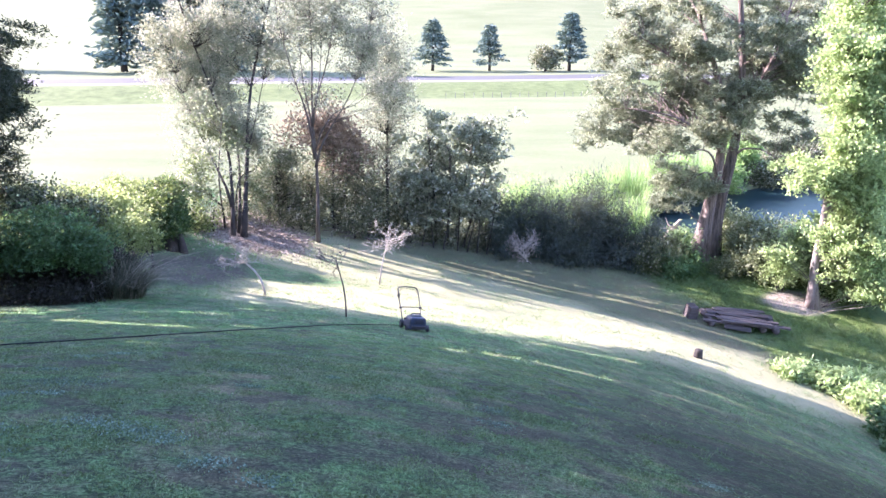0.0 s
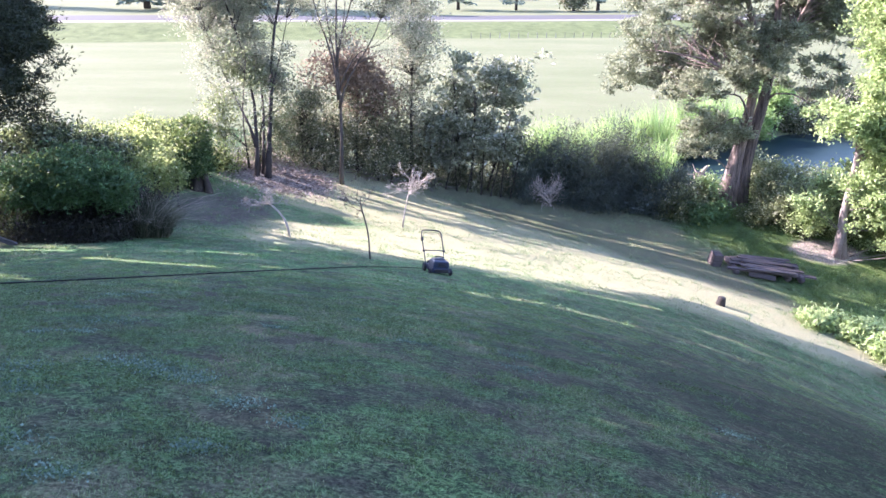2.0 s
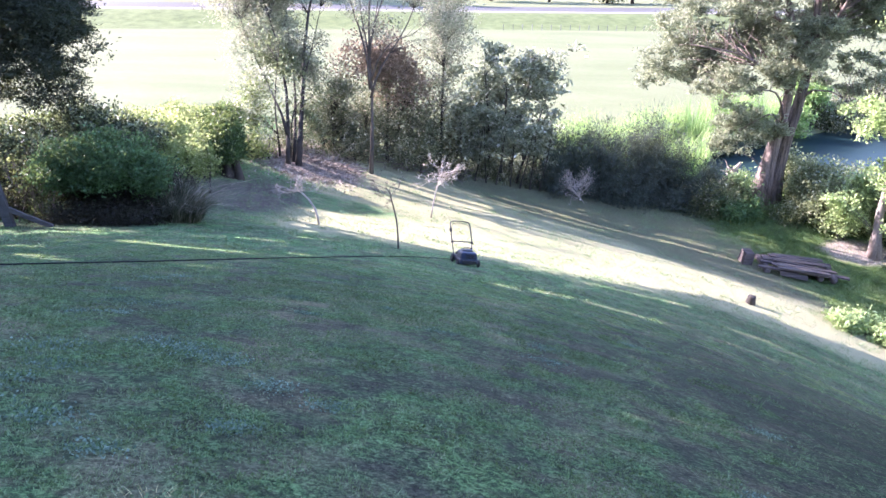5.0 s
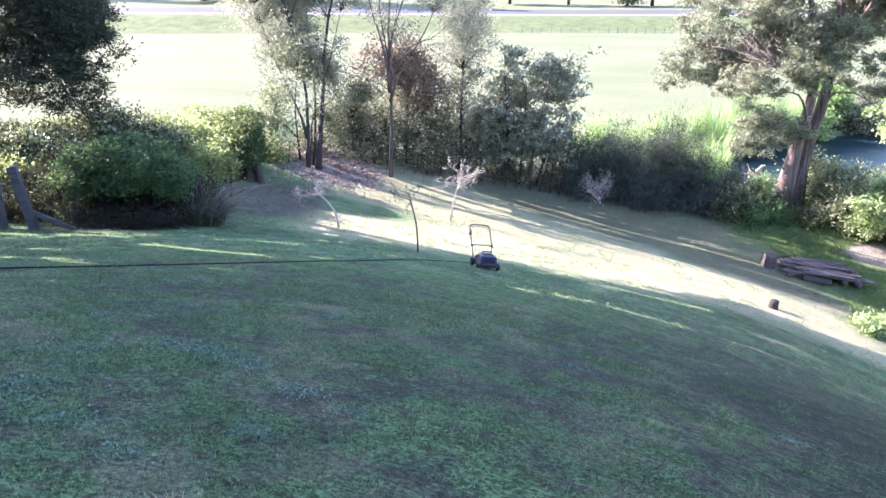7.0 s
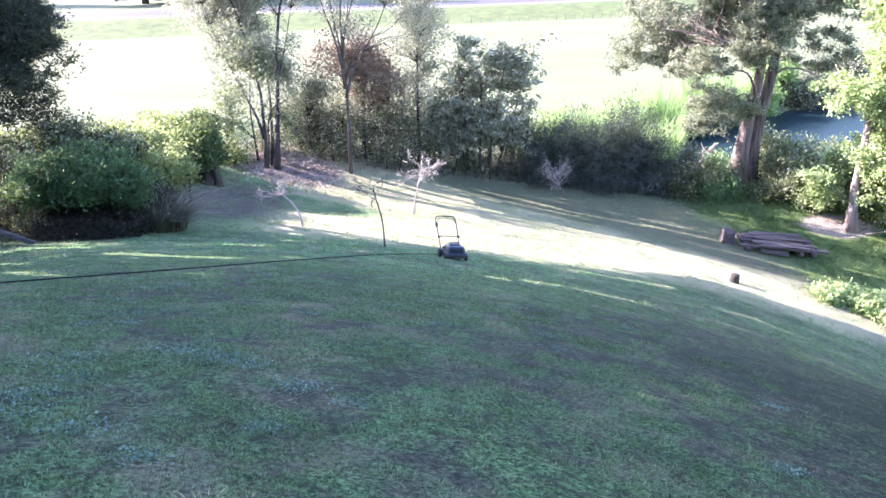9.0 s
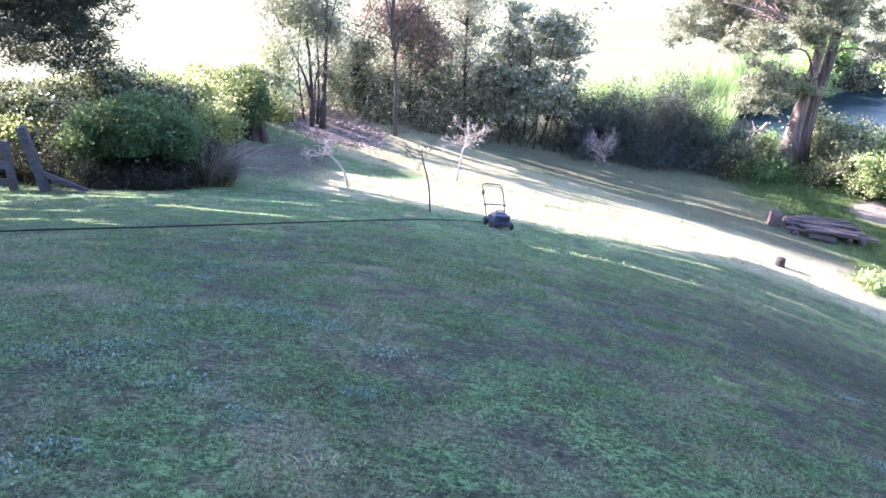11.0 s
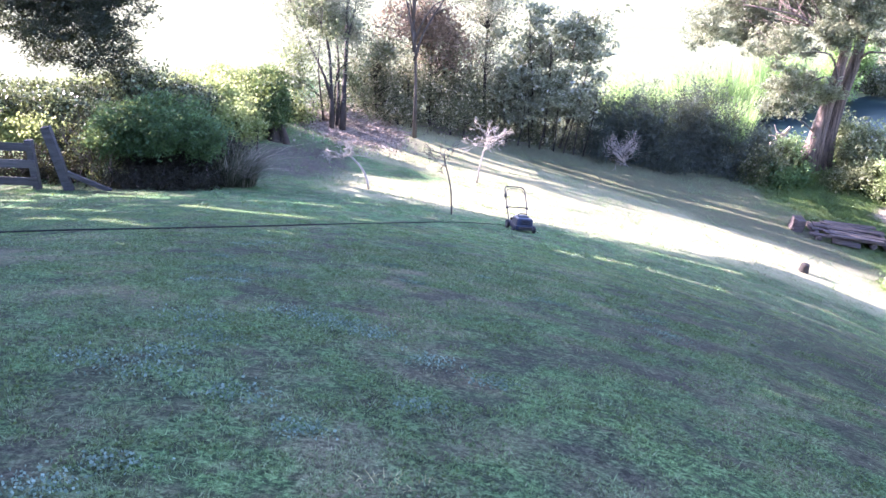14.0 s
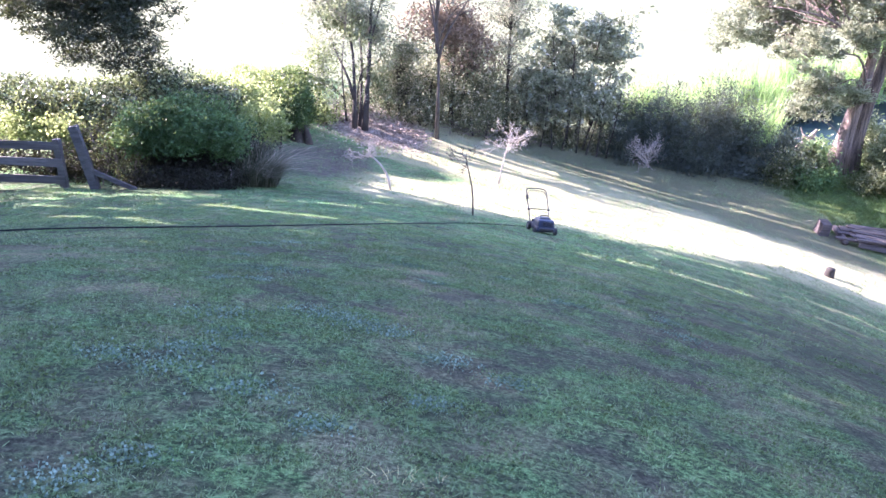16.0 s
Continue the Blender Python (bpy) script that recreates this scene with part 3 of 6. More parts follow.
    return root


def shadow_spot(p):
    """Where on the land the sun's shadow of each point falls."""
    k = np.array(SUN_DIR)[:2] / SUN_DIR.z
    z = np.full(len(p), -5.0)
    for _ in range(18):
        q = p[:, :2] - k * (p[:, 2] - z)[:, None]
        z = 0.4 * z + 0.6 * height(q[:, 0], q[:, 1])
    return q


# the lit edge on the lawn, and the light streaks cut through the boundary crowns: from x, y to x, y, half width
EDGE_X = (-2.9, -2.66, -1.58, -0.58, 1.0, 2.69, 4.44, 6.06, 7.8, 9.25, 10.0, 10.8, 12.4, 14.0)
EDGE_Y = (40.0, 16.49, 16.72, 17.03, 17.66, 17.9, 18.25, 19.0, 19.7, 19.55, 18.6, 18.35, 19.0, 19.4)
RIFTS = [(-9.02, 14.16, -7.27, 13.28, 0.06), (-8.47, 13.04, -7.64, 12.63, 0.04), (-7.66, 11.83, -6.38, 10.9, 0.05), (-6.07, 10.71, -5.16, 10.15, 0.05), (-5.9, 9.13, -4.59, 8.6, 0.06),
         (-4.59, 8.6, -3.69, 7.64, 0.06), (-4.63, 11.53, -3.44, 10.72, 0.1), (-3.44, 10.72, -2.61, 10.48, 0.1), (-4.08, 13.31, -3.4, 13.65, 0.05), (-3.4, 13.65, -2.41, 13.63, 0.05),
         (-2.67, 15.1, -1.89, 15.33, 0.07), (-2.12, 11.22, -1.56, 11.25, 0.07), (-1.29, 13.19, -0.76, 14.14, 0.06), (-2.35, 7.81, -2.06, 7.69, 0.05), (-6.91, 13.37, -5.53, 12.98, 0.05),
         (-4.43, 17.67, -3.36, 18.07, 0.08), (-3.36, 18.07, -2.75, 17.56, 0.08)]
RIFTS += [(1.21, 11.45, 2.38, 12.46, 0.09), (2.38, 12.46, 4.45, 12.47, 0.09), (4.45, 12.47, 5.94, 12.72, 0.11), (5.94, 12.72, 6.55, 12.01, 0.11), (6.55, 12.01, 7.04, 11.12, 0.1), (7.04, 11.12, 7.35, 10.63, 0.08),
          (7.35, 10.63, 7.2, 9.6, 0.06), (5.16, 14.53, 6.5, 15.37, 0.05), (6.5, 15.37, 7.59, 15.61, 0.07), (7.59, 15.61, 7.94, 15.02, 0.08), (7.94, 15.02, 8.6, 14.74, 0.06), (2.63, 15.7, 4.07, 16.77, 0.06),
          (4.07, 16.77, 5.22, 16.92, 0.04), (5.22, 16.92, 6.53, 17.4, 0.06), (0.7, 15.11, 2.03, 16.31, 0.05), (2.03, 16.31, 3.22, 17.4, 0.04), (2.46, 14.47, 3.46, 15.37, 0.05)]


def thinned(p):
    """Which leaves of the boundary crowns stay: none over the sunlit end of the lawn, none in the rifts."""
    q = shadow_spot(p)
    keep = q[:, 1] < np.interp(q[:, 0], EDGE_X, EDGE_Y) + 0.12 * np.sin(q[:, 0] * 5)
    keep &= ~((q[:, 1] > 23.9 - 0.35 * (q[:, 0] + 4)) & (q[:, 1] < 28) & (q[:, 0] > -5.7))
    for x0, y0, x1, y1, w in RIFTS:
        d = np.array([x1 - x0, y1 - y0])
        t = np.clip(((q - (x0, y0)) @ d) / (d @ d), 0, 1)
        away = np.linalg.norm(q - (x0, y0) - t[:, None] * d, axis=1)
        keep &= away > 0.04 + 0.08 * (x0 > 1) + 1.2 * w * (0.65 + 0.35 * np.sin(t * 3.14)) * (0.85 + 0.25 * np.sin(t * 17))
    return keep


def sun_grid(q):
    """Distances on the land along and across the sun's way."""
    flat = math.hypot(SUN_DIR.x, SUN_DIR.y)
    return q @ np.array([SUN_DIR.x, SUN_DIR.y]) / flat, q @ np.array([-SUN_DIR.y, SUN_DIR.x]) / flat


def sparse_over_strip(p):
    """Thin the upper twigs that would shade the sunlit strip."""
    q = shadow_spot(p)
    e = np.interp(q[:, 0], EDGE_X[1:], EDGE_Y[1:])
    on_strip = (q[:, 1] > e - 0.3) & (q[:, 1] < e + 3.0) & (q[:, 0] > -1) & (q[:, 0] < 14)
    on_litter = (q[:, 1] > 21.5) & (q[:, 1] < 27.0 - 0.3 * np.maximum(q[:, 0] + 1, 0)) & (q[:, 0] > -4.6) & (q[:, 0] < 2.4)
    u, v = sun_grid(q)
    streak = 0.4 * value_noise(v * 6.0, u * 0.2, 41) + 0.6 * value_noise(v * 13.0, u * 0.3, 42)
    return ~(on_strip | on_litter) | (streak < np.where(on_litter, 0.43, 0.5))


def slit(p):
    """Narrow openings along the sun's way in the crowns behind the lawn's end."""
    q = shadow_spot(p)
    u, v = sun_grid(q)
    wave = 0.3 * value_noise(v * 2.7, u * 0.2, 31) + 0.45 * value_noise(v * 7.0, u * 0.25, 32) + 0.25 * value_noise(v * 16, u * 0.5, 33)
    lit_patch = (q[:, 0] > 8.0) & (q[:, 0] < 12.6) & (q[:, 1] > 24.9) & (q[:, 1] < 26.7)
    return (wave < np.where(lit_patch, 0.43, 0.54)) & ~((v > -26.9) & (p[:, 0] > 1.2)) | (q[:, 0] < -0.5) | (q[:, 1] > 27.4)


def foot(x, y, sink=0.0):
    return (x, y, ground_z(x, y) - sink)


# ---- trees at the end of the lawn ----
def farther(blobs, k, eye=(0.0, 0.0, 1.45)):
    """Lobes moved away from the house by the factor k, and enlarged alike."""
    return [(eye[0] + (x - eye[0]) * k, eye[1] + (y - eye[1]) * k, eye[2] + (z - eye[2]) * k, rx * k, ry, rz * k, n) for x, y, z, rx, ry, rz, n in blobs]


def leaning_back(stems, k, z0, z1, eye=(0.0, 0.0, 1.45)):
    """Stems whose upper parts lean away from the house, fully so above z1."""
    out = []
    for pts, r0, r1 in stems:
        line = []
        for x, y, z in pts:
            f = 1 + (k - 1) * min(max((z - z0) / (z1 - z0), 0.0), 1.0)
            line.append((eye[0] + (x - eye[0]) * f, eye[1] + (y - eye[1]) * f, eye[2] + (z - eye[2]) * f))
        out.append((line, r0, r1))
    return out


tree("willow_tree", foot(-4.35, 25.7),
     leaning_back([([(-4.25, 25.7, -5.6), (-3.98, 25.7, -3.25), (-3.8, 25.7, -1.1), (-3.3, 25.8, 1.0), (-2.8, 25.8, 2.7), (-2.5, 25.8, 4.2)], 0.095, 0.015),
      ([(-4.55, 25.6, -5.6), (-4.45, 25.5, -3.25), (-4.75, 25.5, -1.26), (-5.4, 25.4, 1.0), (-5.8, 25.4, 2.6), (-6.1, 25.4, 4.0)], 0.072, 0.012),
      ([(-4.4, 25.9, -5.6), (-4.28, 26.1, -3.0), (-4.5, 26.3, -0.6), (-4.5, 26.4, 2.0), (-4.6, 26.4, 4.0)], 0.06, 0.012),
      ([(-4.5, 25.6, -4.2), (-5.0, 25.5, -2.9), (-5.6, 25.5, -1.4), (-6.1, 25.5, 0.4)], 0.05, 0.012),
      ([(-4.0, 25.7, -2.9), (-3.6, 25.6, -1.6), (-3.3, 25.6, -0.4)], 0.04, 0.01)], 1.15, -4.8, 0.2),
     farther([(-5.7, 25.7, 0.6, 1.6, 1.2, 1.7, 420), (-4.1, 25.7, 1.4, 1.4, 1.2, 1.4, 320), (-3.0, 25.7, 0.6, 0.9, 0.9, 1.2, 130), (-4.7, 25.7, 3.4, 2.1, 1.6, 1.3, 280),
              (-4.9, 25.5, -0.5, 1.0, 0.8, 1.2, 160)], 1.15)
     + farther([(-5.3, 25.6, -1.7, 1.0, 0.8, 1.3, 300), (-4.2, 25.6, -2.3, 0.9, 0.7, 1.2, 290)], 1.1)
     + [(-5.4, 25.5, -3.3, 0.8, 0.75, 1.1, 170), (-4.9, 25.8, -4.4, 0.9, 0.6, 0.7, 90)],
     (0.1, 0.034), M_L_SILVER, M_BARK, "tall willow with several grey stems and thin silvery leaves", clump=0.27, per=66, seed=11,
     branches=0.6, gaps=0.7, branch_r=0.011, thin="strip")
tree("alder_tree", foot(-1.88, 27.05),
     [([(-1.88, 27.0, -6.1), (-1.82, 27.0, -3.5), (-1.92, 27.0, -1.6), (-1.85, 27.0, 0.6), (-1.9, 27.0, 2.9), (-1.8, 27.0, 4.3)], 0.062, 0.012),
      ([(-1.87, 27.0, -2.9), (-2.1, 27.0, -1.6), (-2.5, 26.9, -0.28), (-2.86, 26.9, 1.2), (-3.0, 26.9, 2.6)], 0.045, 0.01),
      ([(-1.86, 27.0, -3.2), (-1.45, 27.0, -2.3), (-0.75, 27.1, -1.2), (-0.3, 27.1, -0.1), (0.1, 27.1, 1.4)], 0.042, 0.01),
      ([(-1.88, 27.0, -1.4), (-1.4, 27.1, 0.0), (-1.1, 27.1, 1.6), (-0.9, 27.1, 3.2)], 0.035, 0.008)]
     + [([(-1.88, 27.0, -2.2), (-2.2, 27.2, -0.5), (-2.3, 27.3, 1.5)], 0.032, 0.008),
      ([(-1.86, 27.0, -2.6), (-1.2, 26.8, -1.6), (-0.5, 26.7, -1.3), (0.0, 26.7, -0.9)], 0.03, 0.006),
      ([(-1.9, 27.0, -1.8), (-1.6, 26.8, -0.3), (-1.5, 26.7, 1.2)], 0.03, 0.006)],
     [(-1.7, 27.0, 1.5, 1.4, 1.2, 1.5, 270), (-0.2, 27.0, 0.4, 1.0, 1.0, 1.3, 230), (-0.9, 27.0, 3.0, 1.6, 1.5, 1.2, 200),
      (0.6, 27.4, -0.8, 0.75, 0.7, 0.9, 60), (-2.6, 27.0, 1.0, 0.8, 0.8, 1.2, 90), (0.1, 27.2, 2.0, 0.9, 0.9, 0.9, 60), (-1.7, 27.0, -0.6, 1.1, 0.9, 0.9, 90)],
     (0.09, 0.036), M_L_SILVER, M_BARK_GREY, "slender grey-stemmed tree with many rising branches and sparse leaves", clump=0.27, per=50, seed=12,
     branches=0.85, gaps=0.65, branch_r=0.011, thin="strip")
tree("copper_shrub", foot(-1.5, 29.4),
     [([foot(-1.5, 29.4), (-1.4, 29.5, -4.5), (-1.3, 29.5, -2.6)], 0.09, 0.03), ([foot(-1.3, 29.5), (-0.9, 29.5, -4.5), (-0.8, 29.5, -3.0)], 0.07, 0.03)],
     [(-1.8, 29.5, -2.4, 1.4, 1.2, 1.1, 170), (-0.9, 29.5, -3.1, 1.2, 1.2, 1.4, 160)],
     (0.12, 0.06), M_L_RED, M_BARK, "copper-leaved shrub glowing behind the tree stems", "shrub", clump=0.34, per=42, seed=13, gaps=0.5, thin="strip")
tree("undergrowth_shrub", foot(-1.4, 28.9),
     [([foot(-1.4, 28.9), (-1.4, 29.0, -4.4)], 0.06, 0.02), ([foot(-0.4, 28.9), (-0.3, 29.0, -5.0)], 0.05, 0.02), ([foot(-2.2, 28.9), (-2.2, 29.0, -4.6)], 0.05, 0.02)],
     [(-1.4, 29.0, -4.5, 1.7, 1.2, 1.45, 260), (-0.1, 29.0, -5.2, 1.0, 0.9, 1.1, 110)],
     (0.11, 0.05), M_L_SCRUB, M_BARK, "dense dull green undergrowth shrub below the trees", "shrub", clump=0.3, per=34, seed=14, gaps=0.75, thin="strip")
tree("undergrowth_shrub", foot(-3.3, 28.4),
     [([foot(-3.3, 28.4), (-3.4, 28.5, -4.4)], 0.06, 0.02), ([foot(-3.7, 28.4), (-3.8, 28.5, -4.6)], 0.05, 0.02)],
     [(-3.4, 28.5, -4.5, 1.1, 0.9, 1.25, 260), (-3.1, 28.4, -3.4, 0.8, 0.7, 0.8, 110)],
     (0.11, 0.045), M_L_SCRUB, M_BARK, "olive undergrowth shrub between the tree stems", "shrub", clump=0.3, per=34, seed=15, gaps=0.75, thin="strip")
tree("leafy_shrub", foot(-4.9, 26.3),
     [([foot(-4.9, 26.3), (-5.0, 26.3, -3.6), (-4.8, 26.4, -1.8)], 0.04, 0.012), ([foot(-4.6, 26.4), (-4.4, 26.5, -3.8), (-3.8, 26.6, -3.4)], 0.035, 0.012)],
     [(-5.2, 26.3, -3.5, 0.6, 0.55, 1.2, 110), (-4.7, 26.4, -2.7, 0.5, 0.45, 0.8, 50), (-3.7, 26.6, -4.2, 0.55, 0.5, 0.8, 110), (-5.4, 27.0, -2.4, 0.9, 0.7, 1.2, 220), (-4.1, 27.2, -3.4, 0.7, 0.6, 1.2, 190), (-5.9, 27.0, -3.8, 0.6, 0.6, 0.8, 110)],
     (0.1, 0.045), M_L_SAGE, M_BARK, "loose yellow-green shrub growing among the willow stems", "shrub", clump=0.26, per=36, seed=19, gaps=0.6, thin="strip")
tree("undergrowth_shrub", foot(-5.5, 25.6),
     [([foot(-5.5, 25.6), (-5.5, 25.6, -4.5)], 0.04, 0.015), ([foot(-5.2, 25.7), (-5.1, 25.7, -4.5)], 0.035, 0.015)],
     [(-5.4, 25.7, -4.75, 0.5, 0.5, 0.55, 90), (-6.2, 25.9, -4.9, 0.6, 0.5, 0.4, 80), (-6.3, 26.6, -4.1, 0.65, 0.6, 0.8, 130), (-5.8, 27.5, -3.4, 0.7, 0.6, 0.9, 120)],
     (0.1, 0.045), M_L_HEDGE_LIT, M_BARK, "low yellow-green shrub lit from behind beside the willow", "shrub", clump=0.26, per=34, seed=18, gaps=0.5, thin="strip")
for n, (x, y, zc, rx, rz, k) in enumerate([(-4.7, 27.8, -4.9, 0.8, 0.8, 110), (-3.0, 29.6, -5.0, 1.5, 1.3, 320), (0.6, 30.0, -5.2, 1.5, 1.3, 260), (1.9, 29.9, -5.8, 1.2, 1.0, 130),
                                          (-0.9, 30.4, -4.6, 1.7, 1.5, 200), (4.6, 30.2, -5.8, 1.2, 1.2, 150), (2.4, 29.7, -6.5, 1.1, 0.75, 130), (3.9, 29.6, -6.8, 1.1, 0.75, 130), (1.1, 29.2, -6.3, 0.9, 0.6, 90), (-2.3, 28.0, -5.4, 0.9, 0.6, 80), (-0.4, 28.3, -5.7, 0.9, 0.6, 80)]):
    tree("scrub_bush", foot(x, y), [([foot(x - 0.2, y), (x - 0.3, y, zc)], 0.04, 0.015), ([foot(x + 0.25, y), (x + 0.4, y, zc)], 0.04, 0.015)],
         [(x, y, zc, rx, 0.9, rz, k)], (0.1, 0.045), M_L_SCRUB, M_BARK, "dark tangled scrub bush under the trees", "bush", clump=0.3, per=34, seed=100 + n,
         gaps=0.75, group="scrub bushes", thin="strip")
tree("slender_tree", foot(0.63, 29.5),
     [([foot(0.63, 29.5), (0.62, 29.5, -4.2), (0.66, 29.5, -1.9), (0.7, 29.5, 0.6)], 0.085, 0.015)],
     [(0.7, 29.5, -1.9, 0.9, 0.8, 1.3, 170), (0.7, 29.5, -3.4, 0.6, 0.6, 0.8, 50), (0.8, 29.5, -0.5, 0.85, 0.8, 1.2, 150), (0.5, 29.5, 0.9, 0.8, 0.8, 1.0, 110)],
     (0.1, 0.035), M_L_SILVER, M_BARK, "young slender tree with feathery grey-green foliage", clump=0.34, per=40, seed=16, gaps=0.6, branches=0.7)
tree("evergreen_tree", foot(3.0, 29.4),
     [([foot(2.5, 29.4), (2.4, 29.4, -5.0), (2.2, 29.5, -3.0)], 0.06, 0.02), ([foot(2.9, 29.3), (3.0, 29.4, -5.0), (3.0, 29.5, -3.4)], 0.06, 0.02),
      ([foot(3.2, 29.4), (3.5, 29.4, -5.0), (3.9, 29.5, -2.8)], 0.07, 0.02), ([foot(3.5, 29.3), (4.1, 29.4, -5.2), (4.5, 29.5, -3.8)], 0.05, 0.02)]
     + [([foot(x, 28.7), (x + 0.3 * k, 28.8, -6.0), (x + 0.5 * k, 29.0, -4.8)], 0.028, 0.012) for x, k in ((1.5, -0.4), (1.9, 0.5), (2.35, -0.3), (2.7, 0.6), (3.25, 0.2), (3.6, 0.9), (4.0, 0.3), (4.35, 0.8))],
     [(2.2, 29.5, -2.9, 0.85, 0.7, 1.2, 120), (3.9, 29.5, -2.9, 1.25, 0.8, 1.3, 210), (3.1, 29.5, -4.3, 1.9, 1.0, 1.2, 280), (1.5, 29.5, -4.9, 0.8, 0.8, 1.0, 110), (3.2, 29.4, -5.5, 1.9, 1.0, 0.7, 170)],
     (0.17, 0.075), M_L_GLOSS, M_BARK, "many-stemmed evergreen tree with glossy dark leaves", clump=0.22, per=40, seed=17, lumps=5, gaps=0.45, branches=0.2, thin="slits")
for n, (x, y, zc, rx, rz, k) in enumerate([(6.2, 29.4, -6.05, 1.4, 1.4, 200), (8.6, 29.6, -6.0, 1.5, 1.55, 220), (7.4, 28.6, -6.9, 1.5, 0.85, 150), (10.4, 29.0, -6.9, 1.4, 0.9, 140),
                                          (5.0, 29.2, -6.6, 1.0, 0.9, 100)]):
    tree("feathery_bush", foot(x, y), [([foot(x - 0.2, y), (x - 0.5, y, zc + 0.2)], 0.04, 0.012), ([foot(x + 0.2, y), (x + 0.5, y, zc + 0.2)], 0.04, 0.012)],
         [(x, y, zc, rx, 1.1, rz, k), (x + 0.3, y + 0.1, zc - 0.5 * rz, rx * 1.05, 1.0, rz * 0.6, k // 2)],
         (0.17, 0.024), M_L_BLUE, M_BARK, "soft dark feathery bush at the edge of the lawn", "bush", clump=0.3, per=58, seed=30 + n, flat=1.3, gaps=0.3,
         group="feathery bushes")


def reed_bed(name, spots, hgt, wid, per, mat, label, category, seed, lean=0.35, group="", toward=0.0):
    """Tufts of long arching blades, each of three segments."""
    rng = np.random.default_rng(seed)
    x0, y0 = spots[0][:2]
    root = thing(name, Vector(foot(x0, y0)), label, category, group)
    off = np.array(foot(x0, y0))
    vs, fs, n = [], [], 0
    for x, y, r, h in spots:
        for _ in range(per):
            a, q = rng.random() * 6.283, r * math.sqrt(rng.random())
            b = np.array([x + q * math.cos(a), y + q * math.sin(a), 0.0])
            b[2] = ground_z(b[0], b[1]) - 0.03
            out = np.array([math.cos(a + rng.normal() * 0.6), math.sin(a + rng.normal() * 0.6), 0.0])
            out[0] += toward
            L = h * hgt * (0.6 + 0.5 * rng.random())
            le = lean * (0.3 + 1.2 * rng.random())
            side = np.array([-out[1], out[0], 0]) * wid * (0.6 + 0.6 * rng.random())
            line = [b + out * L * le * s**1.8 + np.array([0, 0, L * (s - 0.45 * le * s**2.6)]) for s in (0, 0.35, 0.7, 1.0)]
            for p, w in zip(line, (0.8, 1.0, 0.7, 0.08)):
                vs += [p - side * w - off, p + side * w - off]
            for k in range(3):
                fs += [n + 2 * k, n + 2 * k + 1, n + 2 * k + 3, n + 2 * k + 2]
            n += 8
    part("foliage", raw_mesh("foliage", np.array(vs), np.array(fs), 4), mat, root)["kind"] = "stuff"
    return root


rr = random.Random(5)
reed_bed("reed_bed", [(6.0 + 0.5 * k + rr.uniform(-0.3, 0.3), 33.0 + rr.uniform(-1, 1.2), 0.5, rr.uniform(0.8, 1.2)) for k in range(12)], 2.7, 0.016, 110, M_L_REED,
         "tall bright yellow-green reeds behind the bushes", "reeds", 3)
reed_bed("reed_bed", [(11.0 + 1.05 * k + rr.uniform(-0.4, 0.4), float(river_y(11.0 + 1.05 * k)) + 9.6 + rr.uniform(-0.6, 1.6), 1.0, rr.uniform(0.75, 1.1) * min(1.0, 0.35 + 0.085 * k)) for k in range(17)],
         4.1, 0.03, 190, M_L_REED, "tall bright yellow-green reeds on the far river bank", "reeds", 4, lean=0.28)

for n, (x, y, zc, rx, rz, k) in enumerate([(6.6, 32.6, -6.3, 1.4, 1.1, 150), (9.2, 33.0, -6.7, 1.4, 1.1, 150)]):
    tree("willow_scrub", foot(x, y), [([foot(x - 0.2, y), (x - 0.4, y, zc)], 0.04, 0.012), ([foot(x + 0.2, y), (x + 0.4, y, zc)], 0.04, 0.012)],
         [(x, y, zc, rx, 1.0, rz, k)], (0.2, 0.03), M_L_REED, M_BARK, "feathery yellow-green scrub lit from behind", "bush", clump=0.34, per=44, seed=120 + n, flat=1.4,
         gaps=0.35, group="willow scrub")
for n, (x, back, w, h, mat) in enumerate([(17.0, 8.3, 1.6, 1.0, M_L_BLUE), (20.0, 8.5, 1.8, 1.3, M_L_SCRUB), (23.0, 8.5, 1.8, 1.4, M_L_BLUE), (26.0, 9.0, 2.0, 1.7, M_L_SCRUB), (30.5, 9.5, 2.0, 2.4, M_L_REED),
                                          (33.5, 10.5, 2.0, 4.4, M_L_REED), (35.5, 9.2, 2.6, 2.4, M_L_SCRUB), (38.5, 9.6, 2.4, 2.8, M_L_SCRUB), (42, 10.5, 3.0, 2.6, M_L_SCRUB), (47, 11.0, 3.6, 3.0, M_L_SCRUB),
                                          (53, 11.5, 4.0, 3.0, M_L_SCRUB)]):
    y = float(river_y(x)) + back
    tree("riverside_bush", foot(x, y), [([foot(x, y), (x, y, ground_z(x, y) + h)], 0.08, 0.03)], [(x, y, ground_z(x, y) + h * 0.5, w, 1.5, h * 0.55, 150)],
         (0.3, 0.12), mat, M_BARK, {M_L_REED: "bright yellow-green bush", M_L_BLUE: "low grey-green scrub"}.get(mat, "brownish scrub") + " on the far river bank",
         "bush", clump=0.55, per=40, seed=130 + n, gaps=0.4, group="riverside bushes")

